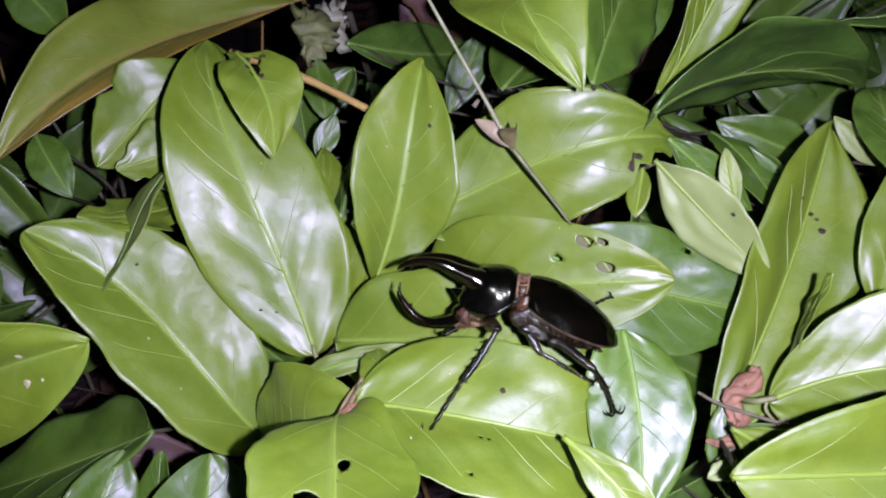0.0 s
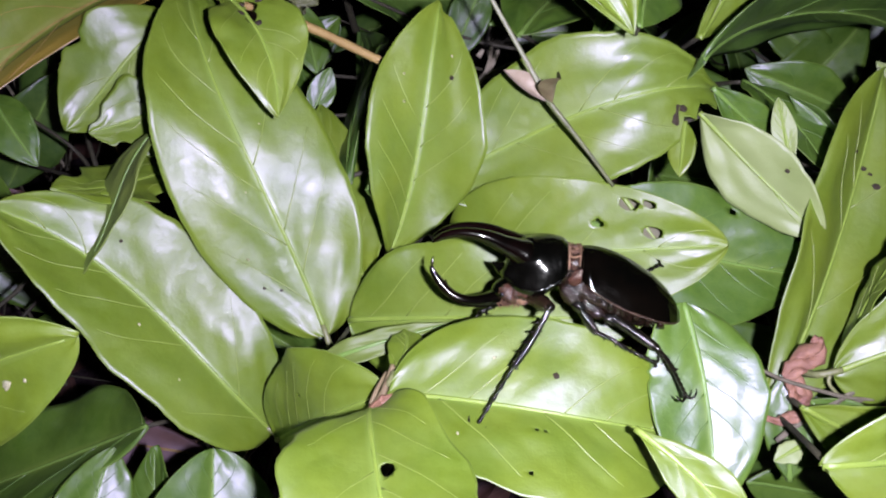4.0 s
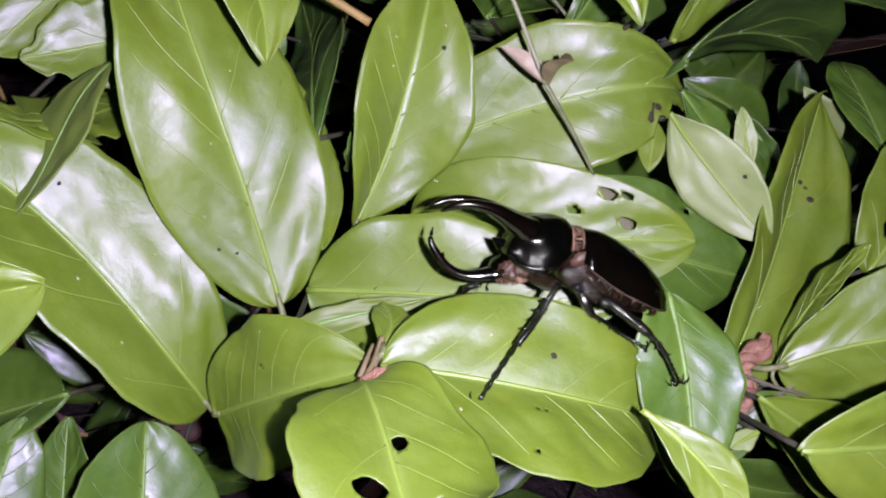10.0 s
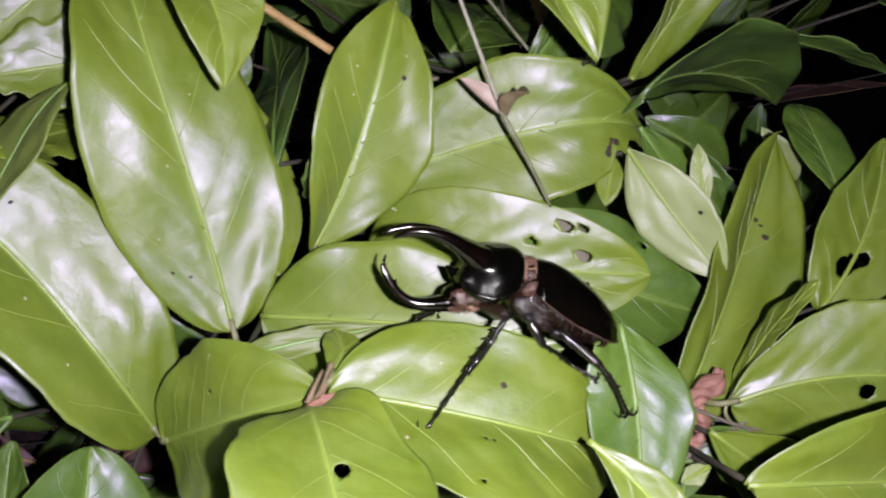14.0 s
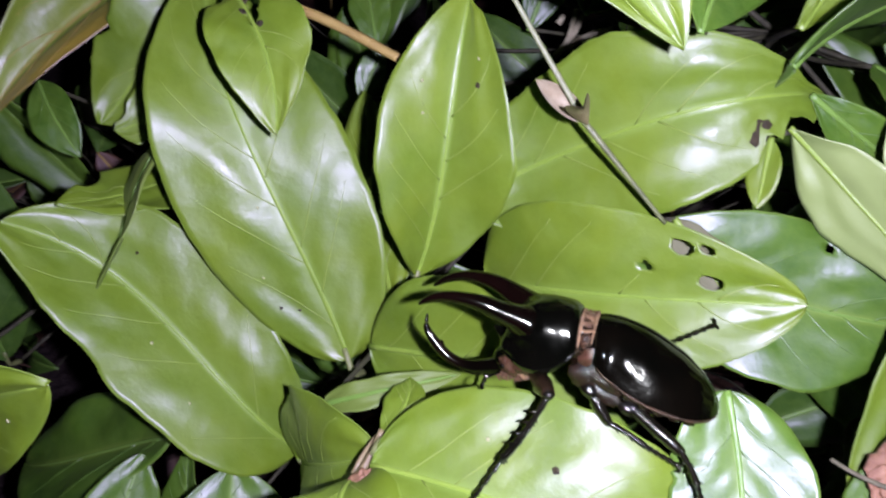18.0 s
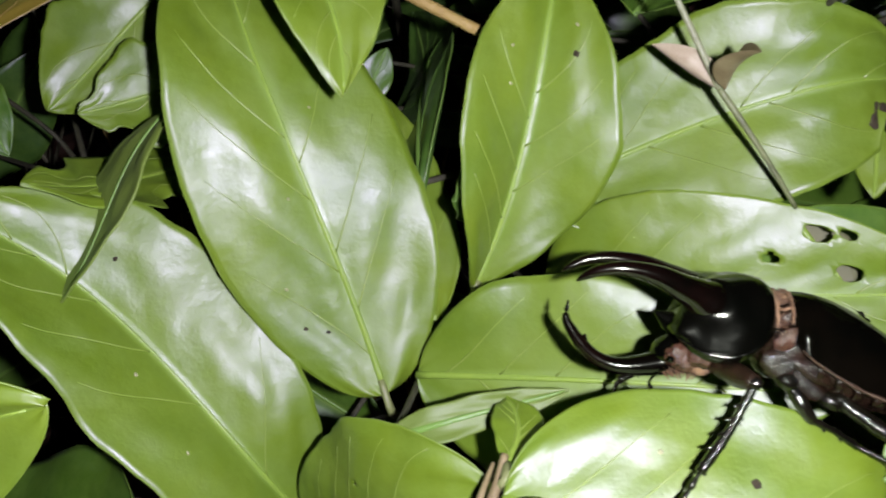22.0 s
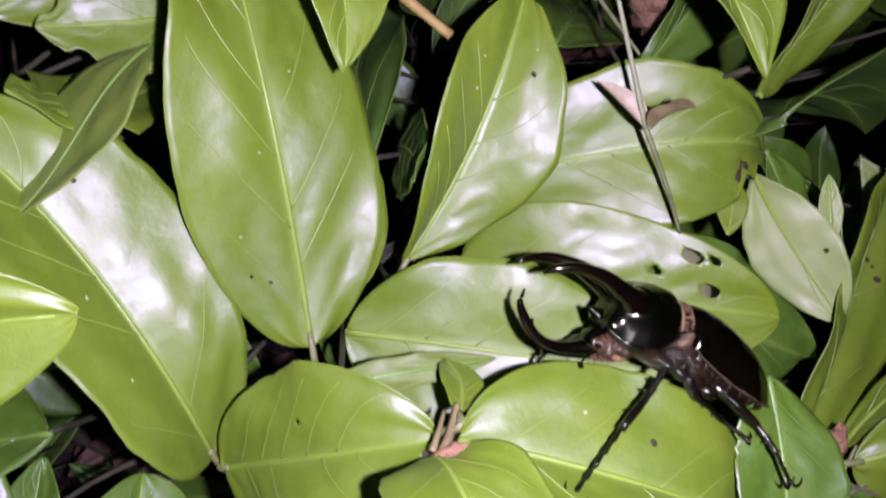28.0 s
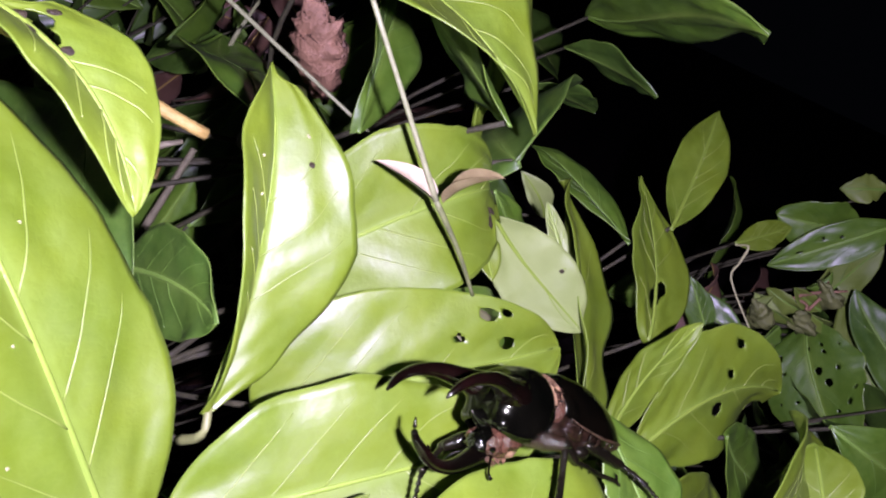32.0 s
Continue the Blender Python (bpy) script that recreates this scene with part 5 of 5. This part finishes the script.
def leaflet(parent, base, tip, out, mat):
    b, t = Vector(base), Vector(tip)
    n = Vector(out).normalized()
    a = (t - b)
    s = a.cross(n).normalized()
    verts, faces = [], []
    for i in range(11):
        u = i / 10
        w = 0.155 * a.length * math.sin(math.pi * u ** 0.8) ** 0.8
        for j in range(5):
            v = j / 2 - 1
            verts.append(b + a * u + n * (0.15 * a.length * 4 * u * (1 - u) * 0.5 + w * 0.9 * v * v) + s * w * v)
    for k in range(len(verts)):
        verts.append(verts[k] - n * 0.0004)
    for i in range(10):
        for j in range(4):
            q = (i * 5 + j, i * 5 + j + 1, i * 5 + j + 6, i * 5 + j + 5)
            faces += [q, tuple(k + 55 for k in reversed(q))]
    part("leaflet", mesh_from("leaflet", verts, faces), mat, parent, "small dry leaflet")


leaflet(vine, (0.0254, 0.2650, 0.4096), (0.0119, 0.2790, 0.4143), (0, -0.7, 0.7), LEAFLET)
leaflet(vine, (0.0260, 0.2635, 0.4102), (0.0245, 0.2482, 0.4262), (-0.4, 0.5, 0.5), LEAFLET_BROWN)


thing_tube("dry_stick", "short broken tan stick caught behind the leaves", "stick", [(-0.088, 0.322, 0.424), (-0.058, 0.312, 0.4175), (-0.0286, 0.2986, 0.4085)], [0.0016, 0.0017, 0.0016], BARK_TAN)
thing_tube("dry_stick", "thin grey dead stalk leaning among the leaves", "stick", [(0.0620, 0.3274, 0.4026), (0.0462, 0.3552, 0.4132), (0.0236, 0.3953, 0.4283), (0.004, 0.430, 0.440)], [0.0006, 0.0008, 0.0009, 0.0010], VINE)
thing_tube("dry_stick", "grey dead stalk behind the upright leaf", "stick", [(0.0525, 0.402, 0.357), (0.040, 0.399, 0.325), (0.026, 0.395, 0.29)], [0.0014, 0.0016, 0.0018], BARK)
thing_tube("dry_stick", "thin crossed dry tendril beside the pink bud", "stick", [(0.0902, 0.2063, 0.3437), (0.0967, 0.2037, 0.3411), (0.1057, 0.2003, 0.3398), (0.1177, 0.1975, 0.3377), (0.1273, 0.1971, 0.3363)], [0.0006, 0.0007, 0.0007, 0.0005], BARK)
thing_tube("dry_stick", "dry tendril curling into a loop beside the pink bud", "stick", [(0.0968, 0.1925, 0.3231), (0.1036, 0.1953, 0.3275), (0.1097, 0.1971, 0.3305), (0.1165, 0.1981, 0.3357), (0.1214, 0.1994, 0.3380), (0.1240, 0.1989, 0.3376), (0.1235, 0.1974, 0.3357), (0.1207, 0.1976, 0.3357)], [0.0010, 0.0011, 0.0010, 0.0007, 0.0004], BARK)
thing_tube("dry_stick", "short bowed stalk rising from the tangle by the bud", "stick", [(0.1171, 0.2004, 0.3355), (0.1142, 0.2032, 0.3387), (0.1161, 0.2060, 0.3426), (0.1180, 0.2082, 0.3455)], [0.0006, 0.0007, 0.0006], STALK)


def crumple(name, label, category, points, radii, mat, lumps=0.5):
    """A shrivelled, folded thing: an uneven tube with deep wrinkles."""
    ob = tagged(new(name), label, category)
    v, f = tube(points, radii, 16, 10, 0.6)
    mid = sum((Vector(q) for q in v), Vector()) / len(v)
    v = [q + (q - mid) * (lumps * noise.noise(q * 260)) + Vector((noise.noise(q * 420), noise.noise(q * 420 + Vector((5, 0, 0))), noise.noise(q * 420 + Vector((0, 7, 0))))) * 0.0012 for q in v]
    part("husk", merged("husk", [(v, f)]), mat, ob)
    return ob


def twisted_husk(name, label, category, points, radii, mat, strands=3, turns=2.2):
    """A withered thing rolled out of several thin twisted folds."""
    ob = tagged(new(name), label, category)
    line = curve_points([Vector(q) for q in points], 5)
    wide = np.interp(np.linspace(0, len(radii) - 1, len(line)), range(len(radii)), radii)
    for k in range(strands):
        path = []
        for i, (q, w) in enumerate(zip(line, wide)):
            a = 2 * math.pi * (turns * i / len(line) + k / strands) + 1.5 * noise.noise(Vector((i * 0.2, k * 3.0, 0)))
            along = (line[min(i + 1, len(line) - 1)] - line[max(i - 1, 0)]).normalized()
            across = along.cross(REF).normalized()
            path.append(q + (across * math.cos(a) * 0.75 + along.cross(across) * math.sin(a) * 0.4) * w)
        v, f = tube(path, [0.75 * r for r in radii], 10, 1, 0.55)
        v = [q + Vector((noise.noise(q * 700), noise.noise(q * 700 + Vector((5, 0, 0))), noise.noise(q * 700 + Vector((0, 7, 0))))) * 0.0007 for q in v]
        part("fold", merged("fold", [(v, f)]), mat, ob)
    return ob


twisted_husk("shrivelled_bud", "shrivelled twisted pink bud wedged between two leaves", "bud", [(0.1116, 0.2124, 0.3501), (0.1090, 0.2092, 0.3457), (0.1041, 0.2073, 0.3428), (0.1020, 0.2052, 0.3399), (0.1045, 0.2022, 0.3364), (0.1051, 0.1994, 0.3328), (0.1019, 0.1970, 0.3294), (0.0976, 0.1965, 0.3283), (0.0934, 0.1974, 0.3289)], [0.0012, 0.0034, 0.0026, 0.0020, 0.0028, 0.0024, 0.0018, 0.0011, 0.0005], PINK)
crumple("shrivelled_bud", "pinkish-brown bud scar at the leaf joint", "bud", [(-0.0371, 0.1866, 0.3474), (-0.0335, 0.1881, 0.3514), (-0.0297, 0.1879, 0.3549), (-0.0248, 0.1883, 0.3561)], [0.0008, 0.0022, 0.0018, 0.0009], PINK, 0.3)
thing_tube("leaf_stalk", "short pinkish leaf stalk rising from the joint", "stalk", [(-0.0275, 0.2015, 0.3552), (-0.0302, 0.1941, 0.3525), (-0.0328, 0.1891, 0.3513)], [0.0009, 0.0011, 0.0014], BUD_STALK)
thing_tube("leaf_stalk", "thin dry leaf stalk beside the joint", "stalk", [(-0.0296, 0.2022, 0.3516), (-0.0324, 0.1955, 0.3514), (-0.0342, 0.1910, 0.3496)], [0.0005, 0.0007, 0.0010], BUD_STALK)
thing_tube("dry_stick", "short pale dead stalk crossing another stalk", "stick", [(0.1015, 0.4523, 0.4116), (0.0882, 0.4451, 0.3913), (0.0734, 0.4289, 0.3754)], [0.0008, 0.0011, 0.0012], VINE)
crumple("dead_leaf", "curled red-brown dead leaf in the undergrowth", "leaf", [(-0.350, 0.440, 0.330), (-0.344, 0.446, 0.310), (-0.340, 0.452, 0.290)], [0.004, 0.014, 0.012, 0.003], RUSSET)
crumple("dead_leaf", "folded pinkish-brown dead leaf behind the vine", "leaf", [(0.066, 0.377, 0.430), (0.078, 0.381, 0.413), (0.092, 0.386, 0.394)], [0.004, 0.012, 0.011, 0.003], ROSE)
FORK = plain_material("bleached_twig", (0.36, 0.36, 0.19), (0.22, 0.21, 0.10), 200, 0.6, bump=0.0005)
WITHERED = plain_material("withered_olive", (0.20, 0.24, 0.07), (0.10, 0.13, 0.035), 150, 0.45, bump=0.0006)
PALE_WITHERED = plain_material("withered_pale", (0.40, 0.42, 0.26), (0.22, 0.27, 0.12), 190, 0.5, bump=0.0006)
for k, (x, y, z) in enumerate(((0.3128, 0.2303, 0.3603), (0.3268, 0.2122, 0.3663), (0.3368, 0.2105, 0.3848))):
    crumple("withered_leaf", "small curled withered olive leaf on the nibbled shrub", "leaf", [(x - 0.010, y, z + 0.007), (x, y - 0.004, z), (x + 0.009, y + 0.002, z - 0.008 + 0.003 * k)], [0.002, 0.008, 0.007, 0.002], WITHERED, 0.7)
for k, pts in enumerate(([(-0.0724, 0.4047, 0.4132), (-0.0631, 0.3933, 0.4056), (-0.0651, 0.3813, 0.3971)], [(-0.0537, 0.4162, 0.4122), (-0.0589, 0.4055, 0.4056), (-0.051, 0.3949, 0.3991)])):
    crumple("withered_leaf", "pale crumpled leaf remains above the long leaves", "leaf", pts, [0.003, 0.010, 0.008, 0.003], PALE_WITHERED if k else WITHERED, 0.8)
thing_tube("dry_stick", "pale thread-like dry stalk on the nibbled leaf", "stick", [(0.2386, 0.2145, 0.3706), (0.2350, 0.2335, 0.3874), (0.2380, 0.2350, 0.3960), (0.2413, 0.2362, 0.4037), (0.2330, 0.2400, 0.4030)], [0.0004, 0.0005, 0.0007, 0.0004], SCAR)


fork = tagged(new("dry_twig"), "small pale forked dead twig in the undergrowth behind the vine", "twig")
for points in ([(0.0148, 0.391, 0.3523), (0.0196, 0.3936, 0.3565), (0.022, 0.3966, 0.3617), (0.0238, 0.4057, 0.3657)],
               [(0.0206, 0.3938, 0.3569), (0.0243, 0.397, 0.3625), (0.0269, 0.403, 0.365)],
               [(0.0201, 0.3931, 0.3557), (0.0306, 0.3955, 0.36), (0.0389, 0.3928, 0.364)],
               [(0.0163, 0.3978, 0.3639), (0.019, 0.3996, 0.3671)]):
    part("twig", merged("twig", [tube(points, [0.0015, 0.0014, 0.0010], 7, 4, rough=0.2)]), FORK, fork)


nibbled_twig = tagged(new("dry_twig"), "thin pinkish forked twig on the nibbled shrub", "twig")
for points in ([(0.3271, 0.2221, 0.3741), (0.3305, 0.2145, 0.3830), (0.3350, 0.1999, 0.3937)],
               [(0.3276, 0.2117, 0.3680), (0.3294, 0.2123, 0.3763), (0.3282, 0.2197, 0.3766)],
               [(0.3293, 0.2105, 0.3745), (0.3318, 0.2091, 0.3847), (0.3333, 0.2105, 0.3932)]):
    part("twig", merged("twig", [tube(points, [0.0009, 0.0010, 0.0006], 7, 4, rough=0.2)]), ROSE, nibbled_twig)


# ---- torch, carried beside the eye ----
def build_torch():
    torch = tagged(new("torch"), "small hand torch shining on the leaves", "torch")
    outer = [(0.0050, 0.008), (0.0058, 0.007), (0.0058, -0.0080), (0.0056, -0.0085), (0.0053, -0.0085), (0.0051, 0.001)]
    verts, faces = [], []
    for rad, z in outer:
        for k in range(24):
            w = 2 * math.pi * k / 24
            verts.append((rad * math.cos(w), rad * math.sin(w), z))
    for i in range(len(outer) - 1):
        for k in range(24):
            j = (k + 1) % 24
            faces.append((i * 24 + k, (i + 1) * 24 + k, (i + 1) * 24 + j, i * 24 + j))
    faces.append(tuple(range(24)))
    part("case", mesh_from("case", verts, faces, False), CASE, torch)
    dome = [(0.0034 * math.sin(w) * math.cos(2 * math.pi * k / 20), 0.0034 * math.sin(w) * math.sin(2 * math.pi * k / 20), -0.0078 - 0.0034 * math.cos(w)) for w in [radians(a) for a in (100, 80, 60, 40, 20)] for k in range(20)] + [(0, 0, -0.0112)]
    faces = [(i * 20 + k, (i + 1) * 20 + k, (i + 1) * 20 + (k + 1) % 20, i * 20 + (k + 1) % 20) for i in range(4) for k in range(20)] + [(80 + k, 100, 80 + (k + 1) % 20) for k in range(20)]
    part("lens", mesh_from("lens", dome, faces), GLOW, torch, "lit domed torch lens")
    return torch


torch = build_torch()


def motions():
    walk(torch, [(t, m @ TORCH_OFFSET) for t, m in EYES])
    # the beetle's body sinks a little between its standing legs
    standing = ("femur", "tibia", "tarsus")
    for piece in beetle.children:
        if piece.name.split(".")[0] not in standing:
            walk(piece, [(t, pose(0, 0, z)) for t, z in ((0.0, 0.0), (20.5, 0.0), (23.0, -0.0006), (24.4, -0.0020), (28.0, -0.0020), (32.0, -0.0021))])


motions()
